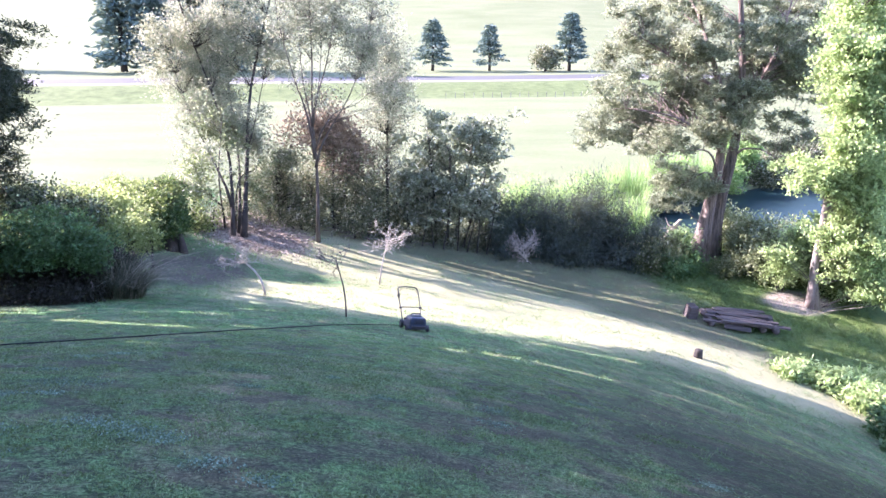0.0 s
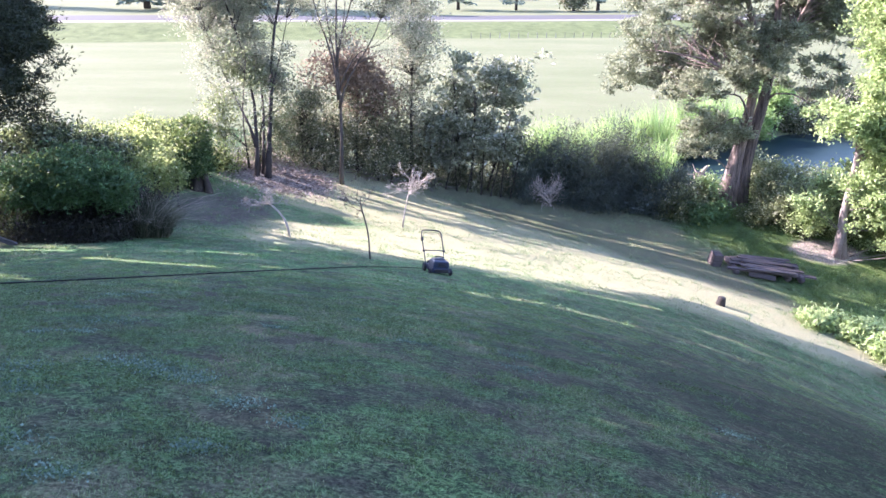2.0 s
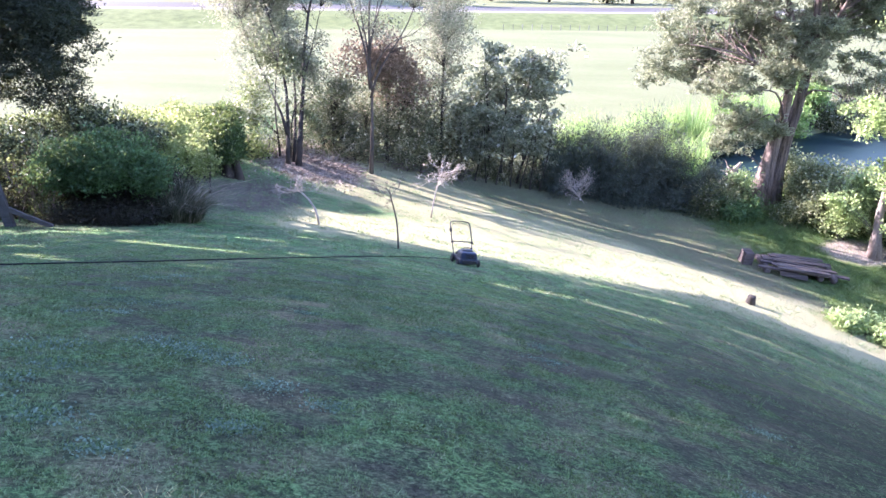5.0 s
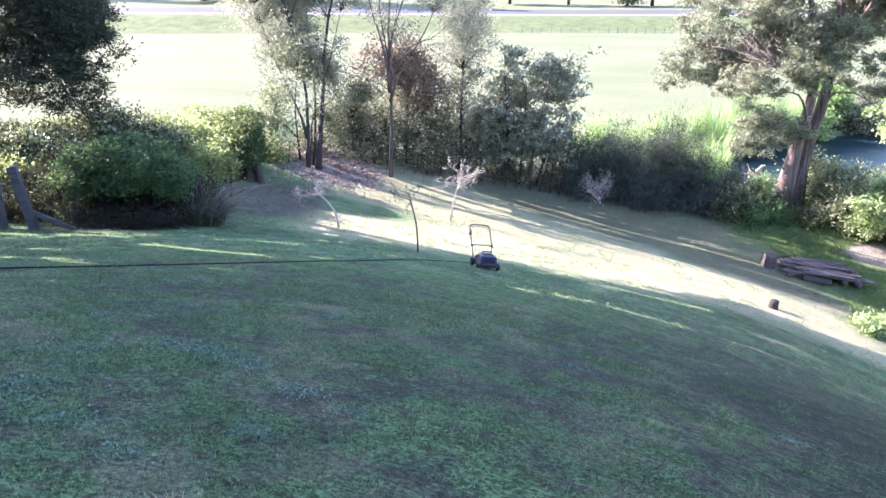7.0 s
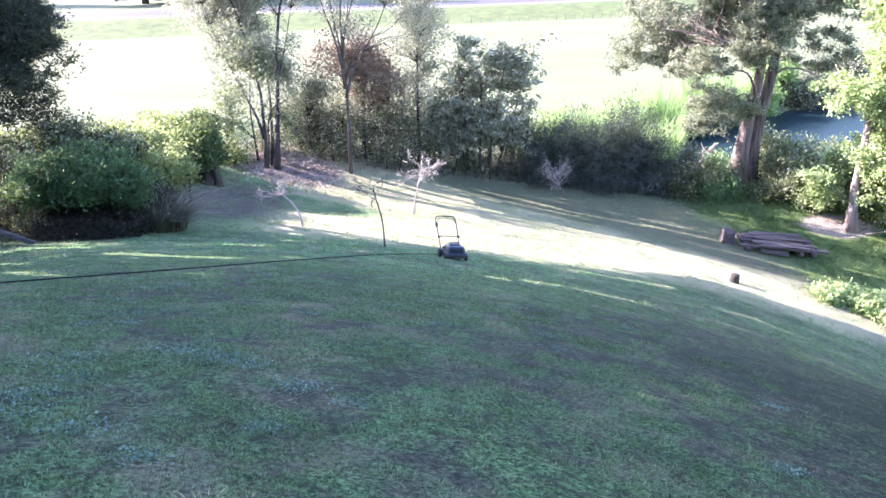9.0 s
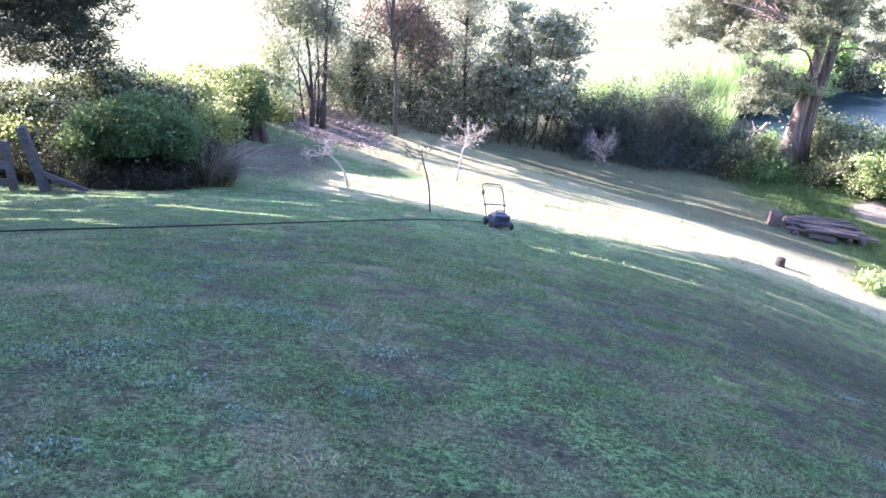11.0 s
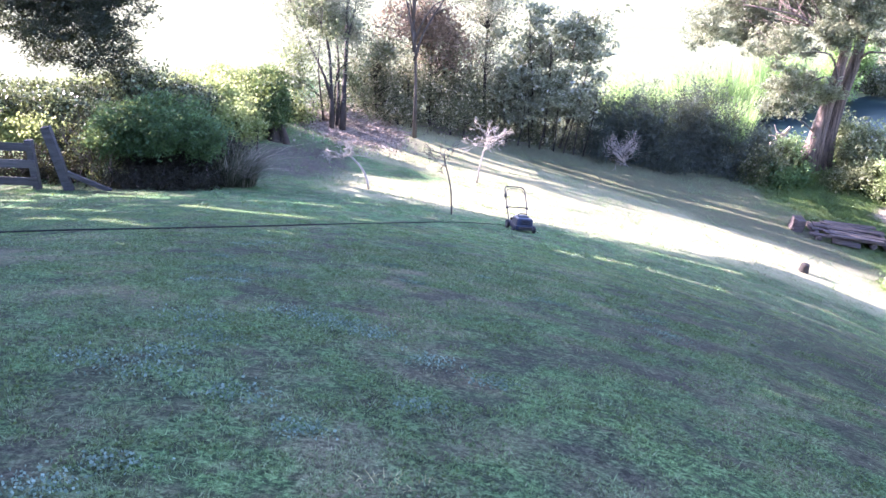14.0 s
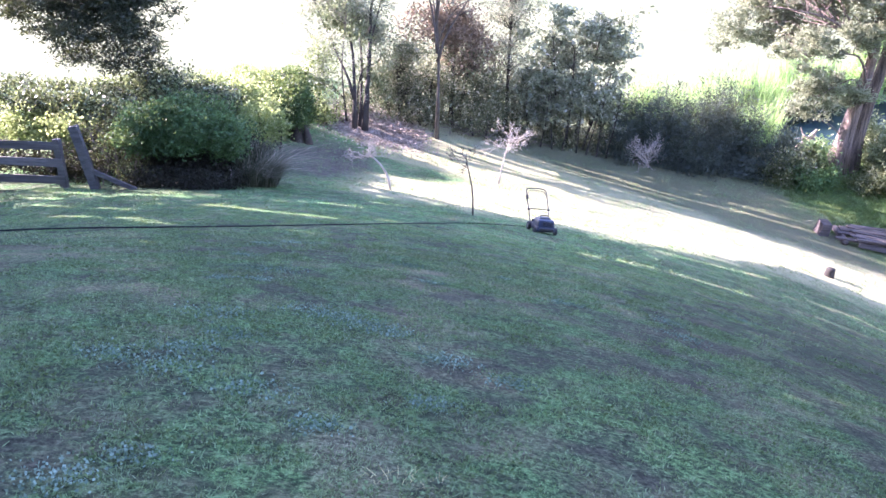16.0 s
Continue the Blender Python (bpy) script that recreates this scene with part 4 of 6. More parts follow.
# the great podocarp
tree("podocarp_tree", foot(13.2, 29.0),
     [([foot(12.95, 29.0), (13.15, 29.0, -5.4), (13.35, 29.0, -3.9), (13.4, 29.0, -2.4), (13.0, 29.0, -0.6), (12.2, 29.0, 1.2)], 0.34, 0.07),
      ([foot(13.42, 29.15), (13.65, 29.15, -5.2), (13.95, 29.1, -3.0), (14.0, 29.1, -0.9), (13.6, 29.0, 1.7), (13.2, 29.0, 4.2)], 0.33, 0.06),
      ([(13.9, 29.1, -2.2), (14.5, 29.0, -0.9), (15.1, 28.9, 0.6), (15.4, 28.9, 2.2)], 0.11, 0.025)]
     + [([(13.35, 28.9, -3.0), (12.3, 28.6, -2.5), (11.2, 28.5, -1.9), (9.4, 28.6, -1.6)], 0.09, 0.02),
      ([(13.9, 29.1, -1.6), (12.2, 29.3, -0.4), (10.6, 29.4, 0.6), (9.4, 29.4, 1.2)], 0.09, 0.02),
      ([(13.1, 28.7, -4.5), (12.7, 28.4, -4.0), (12.2, 28.3, -4.1), (11.4, 28.2, -4.6)], 0.055, 0.012),
      ([(13.2, 28.7, -4.0), (12.6, 28.3, -3.2), (11.8, 28.2, -3.1), (10.8, 28.2, -3.2)], 0.055, 0.012),
      ([(13.9, 29.0, -3.2), (14.9, 28.9, -3.2), (15.7, 28.9, -3.6), (16.4, 28.8, -3.7)], 0.045, 0.012)],
     farther([(9.4, 29.0, 0.1, 1.7, 1.6, 1.9, 340), (11.6, 29.0, 1.2, 2.3, 1.9, 2.0, 450), (14.6, 29.0, 0.1, 2.0, 1.8, 2.0, 390), (9.1, 28.9, -2.3, 1.4, 1.1, 0.95, 220),
              (12.4, 28.7, -1.4, 2.3, 1.3, 1.1, 280), (15.4, 29.0, 1.1, 1.5, 1.5, 1.7, 260), (12.1, 29.0, 4.0, 3.2, 2.4, 1.8, 300),
              (15.5, 28.7, -2.4, 1.1, 0.8, 0.8, 110), (16.6, 29.0, -0.4, 1.0, 1.1, 1.5, 130), (16.9, 29.0, 2.2, 1.2, 1.2, 1.6, 130), (10.6, 28.7, -1.7, 1.4, 1.0, 1.0, 200), (14.2, 28.5, -0.4, 1.4, 0.8, 1.0, 130)], 1.07)
     + [(11.7, 28.4, -4.4, 1.25, 0.9, 1.0, 160), (13.6, 28.2, -1.6, 1.5, 0.7, 1.0, 200), (11.0, 28.5, -2.9, 1.1, 0.7, 0.6, 100), (13.0, 28.2, -2.6, 0.8, 0.5, 0.5, 60),
        (11.5, 28.4, 0.5, 2.0, 0.7, 1.3, 120), (13.6, 28.3, 0.9, 1.6, 0.7, 1.5, 110), (10.2, 28.5, -0.6, 1.3, 0.7, 0.8, 60), (14.9, 28.4, 1.2, 1.2, 0.7, 1.2, 60), (12.6, 28.5, 2.6, 2.4, 0.8, 1.0, 90)],
     (0.15, 0.043), M_L_TOTARA, M_BARK_RED, "old podocarp with twin peeling red-brown trunks and dense needle foliage", clump=0.19, per=54, flat=0.6, seed=21,
     gaps=0.6, branches=0.09, branch_r=0.014, stem_seg=14, lumps=12)
tree("lime_leaved_tree", foot(15.78, 25.4),
     [([foot(15.78, 25.4), (15.62, 25.4, -6.8), (15.7, 25.4, -5.3), (15.7, 25.4, -3.7), (15.9, 25.4, -1.0), (16.1, 25.4, 2.0)], 0.2, 0.05),
      ([(15.7, 25.4, -4.6), (16.4, 25.3, -3.6), (17.2, 25.3, -2.8)], 0.09, 0.03), ([(15.7, 25.4, -4.3), (15.1, 25.2, -3.5), (14.4, 25.1, -3.3)], 0.07, 0.02)],
     [(15.9, 25.4, 0.2, 1.4, 1.4, 2.5, 330), (17.1, 25.4, -3.5, 1.2, 1.2, 1.8, 220), (14.5, 25.3, -3.4, 1.0, 0.9, 0.5, 50), (16.6, 25.2, -5.4, 1.1, 1.0, 0.9, 130),
      (17.8, 25.2, -6.8, 1.0, 1.0, 1.0, 80), (16.4, 25.4, 3.2, 1.8, 1.7, 1.6, 160), (18.4, 25.4, 0.5, 1.6, 1.5, 2.6, 330)]
     + [(15.8, 24.9, -2.8, 1.0, 0.8, 1.2, 150), (16.6, 24.9, -4.3, 0.9, 0.7, 0.8, 90), (14.8, 25.9, -6.7, 0.4, 0.4, 0.35, 20), (16.7, 25.0, -6.6, 0.7, 0.6, 0.6, 60), (17.6, 24.9, -1.6, 1.3, 0.9, 1.4, 180), (16.2, 24.8, -1.2, 0.9, 0.7, 1.2, 110), (16.9, 24.8, -5.9, 1.0, 0.7, 0.8, 110), (17.7, 24.6, -7.3, 0.9, 0.7, 0.7, 90)],
     (0.13, 0.08), M_L_LIME, M_BARK_PINK, "broadleaf tree in fresh lime-green leaf with a brown trunk", clump=0.26, per=56, seed=22, gaps=0.4, branches=0.07, branch_r=0.012, lumps=6)
for n, (x, y, zc, rx, rz, k, mat) in enumerate([(15.2, 28.9, -6.8, 1.3, 0.9, 100, M_L_SAGE), (17.5, 30.4, -7.3, 1.2, 0.9, 90, M_L_SAGE), (15.0, 27.9, -7.4, 0.8, 0.7, 90, M_L_SAGE),
                                                (20.0, 28.0, -8.2, 1.3, 1.2, 90, M_L_HEDGE), (15.0, 26.4, -7.1, 0.7, 0.7, 100, M_L_LIME), (14.6, 27.0, -6.9, 0.7, 0.6, 60, M_L_SAGE), (15.9, 27.0, -6.4, 0.8, 0.7, 70, M_L_LIME), (11.3, 28.3, -7.0, 0.8, 0.5, 80, M_L_SAGE), (11.9, 28.4, -6.6, 0.4, 0.4, 36, M_L_LIME), (17.2, 27.0, -6.8, 1.1, 1.2, 130, M_L_SAGE),
                                                (18.5, 29.0, -7.4, 1.2, 1.1, 80, M_L_HEDGE), (16.4, 27.4, -7.6, 1.0, 0.8, 110, M_L_SAGE), (10.7, 28.6, -7.3, 1.0, 0.6, 110, M_L_SCRUB),
                                                (14.5, 30.2, -6.6, 1.0, 0.9, 110, M_L_SAGE), (18.0, 26.3, -7.4, 1.0, 1.1, 120, M_L_HEDGE), (15.2, 27.2, -7.5, 0.8, 0.6, 90, M_L_SAGE)]):
    tree("bank_shrub", foot(x, y), [([foot(x - 0.1, y), (x - 0.3, y, zc)], 0.04, 0.012), ([foot(x + 0.1, y), (x + 0.3, y, zc)], 0.04, 0.012)],
         [(x, y, zc, rx, rx * 0.8, rz, k)], (0.13, 0.065), mat, M_BARK, "leafy shrub on the bank beside the big trees", "shrub", clump=0.28, per=40, seed=40 + n, gaps=0.6,
         group="bank shrubs")

for n, (x, y, rx, rz, k, mat) in enumerate([(9.6, 28.2, 0.9, 0.55, 90, M_L_BLUE), (10.6, 27.9, 0.8, 0.5, 80, M_L_DULL), (11.4, 27.6, 0.7, 0.45, 80, M_L_HEDGE), (12.0, 27.8, 0.5, 0.42, 60, M_L_HEDGE), (13.5, 27.6, 0.6, 0.2, 50, M_L_DULL),
                                            (14.0, 27.6, 0.7, 0.5, 60, M_L_SAGE), (14.3, 28.4, 0.7, 0.7, 70, M_L_SAGE), (16.4, 26.2, 0.8, 0.6, 60, M_L_LIME), (17.4, 25.6, 0.8, 0.6, 60, M_L_LIME), (15.0, 27.3, 0.6, 0.7, 40, M_L_LIME), (14.6, 27.2, 0.45, 0.5, 40, M_L_LIME)]):
    z = ground_z(x, y)
    tree("low_shrub", foot(x, y), [([foot(x - 0.1, y), (x - 0.2, y, z + rz)], 0.02, 0.008), ([foot(x + 0.1, y), (x + 0.2, y, z + rz)], 0.02, 0.008)],
         [(x, y, z + rz * 0.75, rx, 0.6, rz, k)], (0.1, 0.045), mat, M_BARK, "low shaded growth along the foot of the bank", "shrub", clump=0.24, per=44, seed=150 + n, gaps=0.45,
         group="low shrubs")

# ---- hedges by the fence ----
rh = random.Random(44)


def stems_under(x, y, z, offsets, lo=0.012, hi=0.026):
    """Bare stems that lean out from the foot of a bush."""
    return [([foot(x + d, y + rh.uniform(-0.3, 0.3)), (x + d * 1.1 + rh.uniform(-0.15, 0.15), y, (z + ground_z(x, y)) / 2), (x + d * 1.4, y, z)], rh.uniform(lo, hi), 0.01) for d in offsets]


tree("hedge_bush", foot(-6.5, 15.5), stems_under(-6.5, 15.5, -2.9, (-0.75, -0.5, -0.3, 0.05, 0.25, 0.5, 0.8)),
     [(-6.95, 15.3, -2.76, 0.7, 0.75, 0.42, 190), (-6.15, 15.4, -2.66, 0.75, 0.75, 0.42, 210), (-5.6, 15.5, -2.86, 0.45, 0.55, 0.34, 80), (-7.3, 15.3, -2.95, 0.38, 0.45, 0.3, 55),
      (-6.2, 15.15, -2.95, 0.5, 0.4, 0.24, 55), (-6.55, 15.5, -2.42, 0.5, 0.5, 0.26, 60), (-5.45, 15.4, -3.2, 0.26, 0.3, 0.2, 20)],
     (0.07, 0.036), M_L_HEDGE, M_BARK, "spreading dense dark green bush on bare stems", "bush", clump=0.17, per=64, seed=50, gaps=0.3, branches=0.3)
tree("bare_scrub", foot(-7.55, 15.0), stems_under(-7.55, 15.0, -2.95, (-0.4, -0.25, -0.1, 0.1, 0.2, 0.35), 0.008, 0.014),
     [(-7.75, 15.0, -3.05, 0.4, 0.4, 0.4, 50), (-7.4, 14.9, -3.45, 0.45, 0.35, 0.3, 40), (-8.1, 15.2, -2.75, 0.3, 0.3, 0.3, 24)],
     (0.055, 0.03), M_L_DULL, M_DEAD, "thin twiggy scrub with a few pale leaves behind the leaning post", "scrub", clump=0.2, per=12, seed=51, gaps=0.5, branches=1.0, branch_r=0.006)
# Dark leaf masses added where the hedge hollow and fence back lie in shade.
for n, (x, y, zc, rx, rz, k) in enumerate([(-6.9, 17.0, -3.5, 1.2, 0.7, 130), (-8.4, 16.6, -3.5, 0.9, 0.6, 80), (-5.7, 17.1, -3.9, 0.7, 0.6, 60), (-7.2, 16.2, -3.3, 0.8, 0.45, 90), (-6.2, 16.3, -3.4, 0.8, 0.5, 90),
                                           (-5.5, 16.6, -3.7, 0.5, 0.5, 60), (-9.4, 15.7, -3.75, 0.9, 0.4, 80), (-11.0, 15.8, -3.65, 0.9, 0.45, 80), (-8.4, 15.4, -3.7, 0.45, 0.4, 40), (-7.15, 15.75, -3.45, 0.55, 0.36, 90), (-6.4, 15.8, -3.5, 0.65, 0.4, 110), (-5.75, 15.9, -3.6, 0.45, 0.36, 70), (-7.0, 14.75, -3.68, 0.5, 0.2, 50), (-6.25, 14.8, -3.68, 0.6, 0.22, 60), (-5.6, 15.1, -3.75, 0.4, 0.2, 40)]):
    tree("hollow_fill", foot(x, y), [([foot(x, y), (x, y, zc)], 0.05, 0.03)], [(x, y, zc, rx, 0.45, rz, k)], (0.05, 0.03), M_L_DEEP, M_BARK,
         "dark brown-green leaf fill standing in for shade under the hedge and behind the fence", "thicket", clump=0.2, per=70, seed=56 + n, gaps=0.05, group="thickets")
# Each shrub's leaf tone is the shaded or the sunlit copy.
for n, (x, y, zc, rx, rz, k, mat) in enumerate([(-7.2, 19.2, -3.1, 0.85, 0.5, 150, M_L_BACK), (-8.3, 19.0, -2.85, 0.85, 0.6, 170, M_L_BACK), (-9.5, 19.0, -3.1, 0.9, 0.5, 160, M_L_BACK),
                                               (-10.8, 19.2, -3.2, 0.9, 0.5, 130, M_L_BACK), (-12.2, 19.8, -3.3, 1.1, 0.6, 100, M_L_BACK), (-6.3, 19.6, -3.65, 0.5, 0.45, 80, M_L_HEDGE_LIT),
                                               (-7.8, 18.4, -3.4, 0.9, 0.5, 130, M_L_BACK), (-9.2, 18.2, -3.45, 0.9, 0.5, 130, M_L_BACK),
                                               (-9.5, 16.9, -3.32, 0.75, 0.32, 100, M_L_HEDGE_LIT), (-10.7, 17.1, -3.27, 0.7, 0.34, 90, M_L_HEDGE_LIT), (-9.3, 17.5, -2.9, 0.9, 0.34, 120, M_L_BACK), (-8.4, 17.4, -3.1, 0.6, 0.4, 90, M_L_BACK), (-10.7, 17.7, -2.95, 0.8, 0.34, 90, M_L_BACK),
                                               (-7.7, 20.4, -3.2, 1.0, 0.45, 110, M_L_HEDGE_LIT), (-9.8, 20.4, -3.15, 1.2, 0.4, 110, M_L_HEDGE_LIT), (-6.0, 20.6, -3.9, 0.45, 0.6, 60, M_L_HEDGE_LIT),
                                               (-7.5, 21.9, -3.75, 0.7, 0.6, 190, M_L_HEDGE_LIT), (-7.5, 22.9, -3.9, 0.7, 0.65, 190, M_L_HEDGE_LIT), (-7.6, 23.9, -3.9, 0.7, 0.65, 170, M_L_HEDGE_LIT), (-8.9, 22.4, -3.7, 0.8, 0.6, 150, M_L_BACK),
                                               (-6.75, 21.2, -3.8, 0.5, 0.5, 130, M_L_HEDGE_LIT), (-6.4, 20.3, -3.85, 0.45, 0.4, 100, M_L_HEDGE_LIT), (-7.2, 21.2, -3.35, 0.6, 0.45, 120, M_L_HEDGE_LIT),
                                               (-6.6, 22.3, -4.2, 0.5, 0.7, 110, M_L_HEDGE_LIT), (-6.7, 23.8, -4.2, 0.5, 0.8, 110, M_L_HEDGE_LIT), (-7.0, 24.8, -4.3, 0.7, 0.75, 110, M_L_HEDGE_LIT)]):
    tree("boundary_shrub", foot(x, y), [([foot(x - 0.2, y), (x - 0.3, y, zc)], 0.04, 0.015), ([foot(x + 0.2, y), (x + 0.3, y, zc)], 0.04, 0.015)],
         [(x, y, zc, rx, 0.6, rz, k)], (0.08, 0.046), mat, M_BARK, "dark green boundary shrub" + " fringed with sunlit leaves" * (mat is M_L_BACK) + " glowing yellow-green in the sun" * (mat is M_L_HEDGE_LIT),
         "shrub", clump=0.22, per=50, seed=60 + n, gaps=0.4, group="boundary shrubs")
tree("round_bush", foot(-5.85, 23.0), [([foot(-5.85, 23.0), (-5.85, 23.0, -4.6), (-5.8, 23.0, -4.0)], 0.24, 0.12), ([foot(-5.5, 22.9), (-5.6, 22.9, -4.5), (-5.6, 22.9, -4.0)], 0.12, 0.06)],
     [(-6.0, 23.1, -3.8, 0.46, 1.0, 0.45, 240), (-6.1, 23.2, -4.1, 0.48, 1.0, 0.42, 220), (-5.8, 22.9, -4.3, 0.38, 0.8, 0.35, 120), (-6.3, 24.1, -3.75, 0.42, 1.2, 0.45, 200), (-6.15, 23.3, -4.55, 0.35, 0.9, 0.4, 110)], (0.09, 0.05), M_L_IVY, M_BARK,
     "round green bush on a thick dark ivy-covered stem", "bush", clump=0.19, per=54, seed=70, gaps=0.25)
reed_bed("flax_clump", [(-5.3, 16.0, 0.3, 1.0), (-5.05, 16.2, 0.28, 1.0), (-5.2, 15.75, 0.25, 0.85), (-4.95, 15.9, 0.22, 0.7), (-5.45, 16.2, 0.3, 0.95)], 1.25, 0.007, 210, M_L_FLAX,
         "arching clump of long dry-tipped grass leaves", "grass clump", 8, lean=0.7, toward=0.45)
trunk_stake = thing("garden_stake", Vector(foot(-5.45, 15.2)), "pale thin stake beside the grass clump", "stake")
t = Tubes()
t.add([(0, 0, -0.1), (0.01, 0, 0.2), (0.0, 0, 0.45)], [0.018, 0.018, 0.016], 7)
part("pole", t.mesh("pole"), M_DEAD, trunk_stake)

# ---- shade trees along the boundary ----
tree("boundary_conifer", foot(-14.4, 21.7),
     [([foot(-14.4, 21.7), (-14.4, 21.7, -1.0), (-14.3, 21.7, 3.0), (-14.2, 21.6, 10.5)], 0.38, 0.06), ([(-14.4, 21.7, -0.8), (-11.9, 19.2, -0.4), (-9.6, 18.5, -0.8)], 0.07, 0.02),
      ([(-14.4, 21.7, 0.0), (-10.8, 19.0, 0.6), (-8.6, 18.8, 0.5)], 0.12, 0.03), ([(-14.4, 21.7, 1.5), (-13.6, 22.8, 3.5), (-13.0, 24.5, 4.6)], 0.12, 0.03)],
     [(-10.5, 18.5, -0.35, 1.9, 1.6, 0.5, 150), (-10.9, 17.9, -0.85, 0.8, 0.6, 0.3, 26),  (-9.7, 18.0, -0.95, 0.9, 0.8, 0.4, 40), (-8.8, 18.5, -1.1, 1.0, 1.0, 0.6, 75), 
      (-8.9, 18.5, 0.15, 1.25, 1.1, 0.6, 150), (-8.6, 18.6, -0.55, 1.0, 1.0, 0.55, 120), (-8.4, 18.4, -1.85, 0.5, 0.5, 0.3, 30), (-9.9, 18.2, -1.95, 0.4, 0.4, 0.25, 16), (-9.0, 18.8, 0.6, 1.3, 1.4, 1.3, 190),
      (-12.0, 18.5, 2.6, 3.2, 3.0, 2.0, 200), (-12.9, 17.2, 1.3, 1.5, 2.3, 1.7, 170), (-13.4, 15.6, -0.8, 1.3, 1.7, 1.5, 120)],
     (0.1, 0.03), M_L_DARK, M_BARK, "tall dark conifer with hanging boughs beside the fence", "tree", clump=0.26, per=96, flat=0.5, lumps=6, seed=81, gaps=0.42, branches=0.12, thin="boundary")
# Unseen crowns set by the lawn's shade and cut to its lit edge.
tree("shade_tree", foot(-15.2, 23.0),
     [([foot(-15.2, 23.0), (-15.1, 23.0, 0.0), (-15.0, 23.0, 5.0), (-14.9, 22.9, 10.5)], 0.36, 0.06), ([(-15.0, 23.0, 3.5), (-13.3, 24.0, 5.2), (-13.0, 27.5, 6.6)], 0.16, 0.05)],
     [(-13.0, 20.5, 5.2, 2.4, 5.6, 1.9, 1000), (-13.0, 18.2, 8.0, 2.2, 5.4, 2.3, 700), (-13.0, 17.0, 10.8, 2.2, 5.2, 1.8, 460), (-13.0, 24.0, 6.8, 2.0, 4.0, 2.4, 900), (-13.0, 26.6, 6.6, 2.0, 3.0, 2.4, 900), (-13.2, 17.5, 3.4, 1.8, 3.2, 1.5, 260)],
     (0.3, 0.14), M_L_DARK, M_BARK, "tall dense dark evergreen tree behind the fence", "tree", clump=0.4, per=22, seed=84, gaps=0.0, branches=0.08, group="boundary trees", thin="boundary")
for n, (x, y, h) in enumerate([(-14.5, 13.0, 14.5), (-14.0, 7.5, 14.5), (-15.0, 2.5, 13.0)]):
    g = ground_z(x, y)
    tree("shade_tree", foot(x, y), [([foot(x, y), (x, y, g + 4), (x + 0.2, y, g + h)], 0.3, 0.06)],
         [(x, y, g + h * 0.55, 2.2, 4.2, h * 0.42, 700), (x, y + 0.5, g + h * 0.95, 2.0, 4.1, 2.6, 560), (x, y, g + 1.8, 1.8, 2.6, 1.5, 140)],
         (0.34, 0.18), M_L_DARK, M_BARK, "dense dark evergreen tree on the boundary", "tree", clump=0.5, per=26, seed=85 + n, gaps=0.0, branches=0.1, group="boundary trees", thin="boundary")

# Out of view; added to block sky light over the lawn's right side.
tree("shade_tree", foot(9.0, 2.6), [([foot(9.0, 2.6), (8.9, 2.6, 0.0), (8.4, 2.5, 4.5)], 0.3, 0.06)],
     [(8.6, 3.0, 2.6, 3.2, 3.8, 2.6, 620), (10.4, 5.0, -1.6, 2.9, 3.6, 2.4, 520), (6.2, 2.0, 3.9, 2.2, 2.8, 1.3, 300), (11.6, 7.5, 1.2, 2.9, 3.2, 3.0, 560), (6.4, 3.2, 0.2, 1.8, 2.4, 2.0, 400), (4.6, 1.0, 4.8, 1.8, 2.2, 0.9, 260)], (0.3, 0.15), M_L_HEDGE, M_BARK, "unseen dark tree added to dim the sky light on the right", "tree", clump=0.5, per=36, seed=89,
     gaps=0.1, branches=0.15, group="boundary trees")

# ---- bare saplings ----
def bare_sapling(name, line, r0, twigs, mat, label, seed, up=0.5, reach=0.5):
    """A leafless young tree: a crooked stem and forked twigs from the given points on."""
    rng = np.random.default_rng(seed)
    base = foot(*line[0][:2])
    off = np.array(base)
    root = thing(name, Vector(base), label, "sapling")
    st = Tubes()
    pts = curve_pts([base] + list(line[1:]), 9)
    pts[0, 2] -= 0.05
    st.add(pts - off, np.linspace(r0, r0 * 0.45, 9), 7, 0.2, rng)
    part("stem", st.mesh("stem"), mat, root)
    tw = Tubes()

    def fork(a, d, L, r, depth):
        b = a + d * L
        m = (a + b) / 2 + rng.normal(size=3) * 0.08 * L
        tw.add(np.array([a, m, b]) - off, [r, r * 0.8, r * 0.55], 4)
        if depth:
            for _ in range(rng.integers(2, 4)):
                nd = unit(d + rng.normal(size=3) * 0.65 + np.array([0, 0, 0.12]))
                fork(a + (b - a) * rng.uniform(0.45, 1.0), nd, L * rng.uniform(0.5, 0.75), r * 0.72, depth - 1)

    for n in range(twigs):
        k = pts[int(8 - 3 * rng.random() * (n > 1))]
        d = unit(np.array([rng.normal() * 1.0, rng.normal() * 0.8, up + 0.4 * rng.random()]))
        fork(k, d, reach * rng.uniform(0.6, 1.0), max(0.0085, r0 * 0.3), 4 if twigs > 8 else 3)
    part("twig_head", tw.mesh("twig_head"), mat, root)["kind"] = "stuff"
    return root


bare_sapling("white_sapling", [(0.22, 22.75), (0.33, 22.75, -5.6), (0.45, 22.75, -5.1), (0.5, 22.75, -4.9)], 0.03, 13, M_BARK_PALE,
             "bare pale-barked sapling with a spreading twiggy head", 5, 0.22, 0.5)
bare_sapling("thin_sapling", [(-0.52, 15.67), (-0.55, 15.67, -4.0), (-0.66, 15.67, -3.5), (-0.7, 15.67, -3.3)], 0.02, 8, M_DEAD,
             "thin dark bare sapling standing in the lawn", 6, 0.5, 0.33)
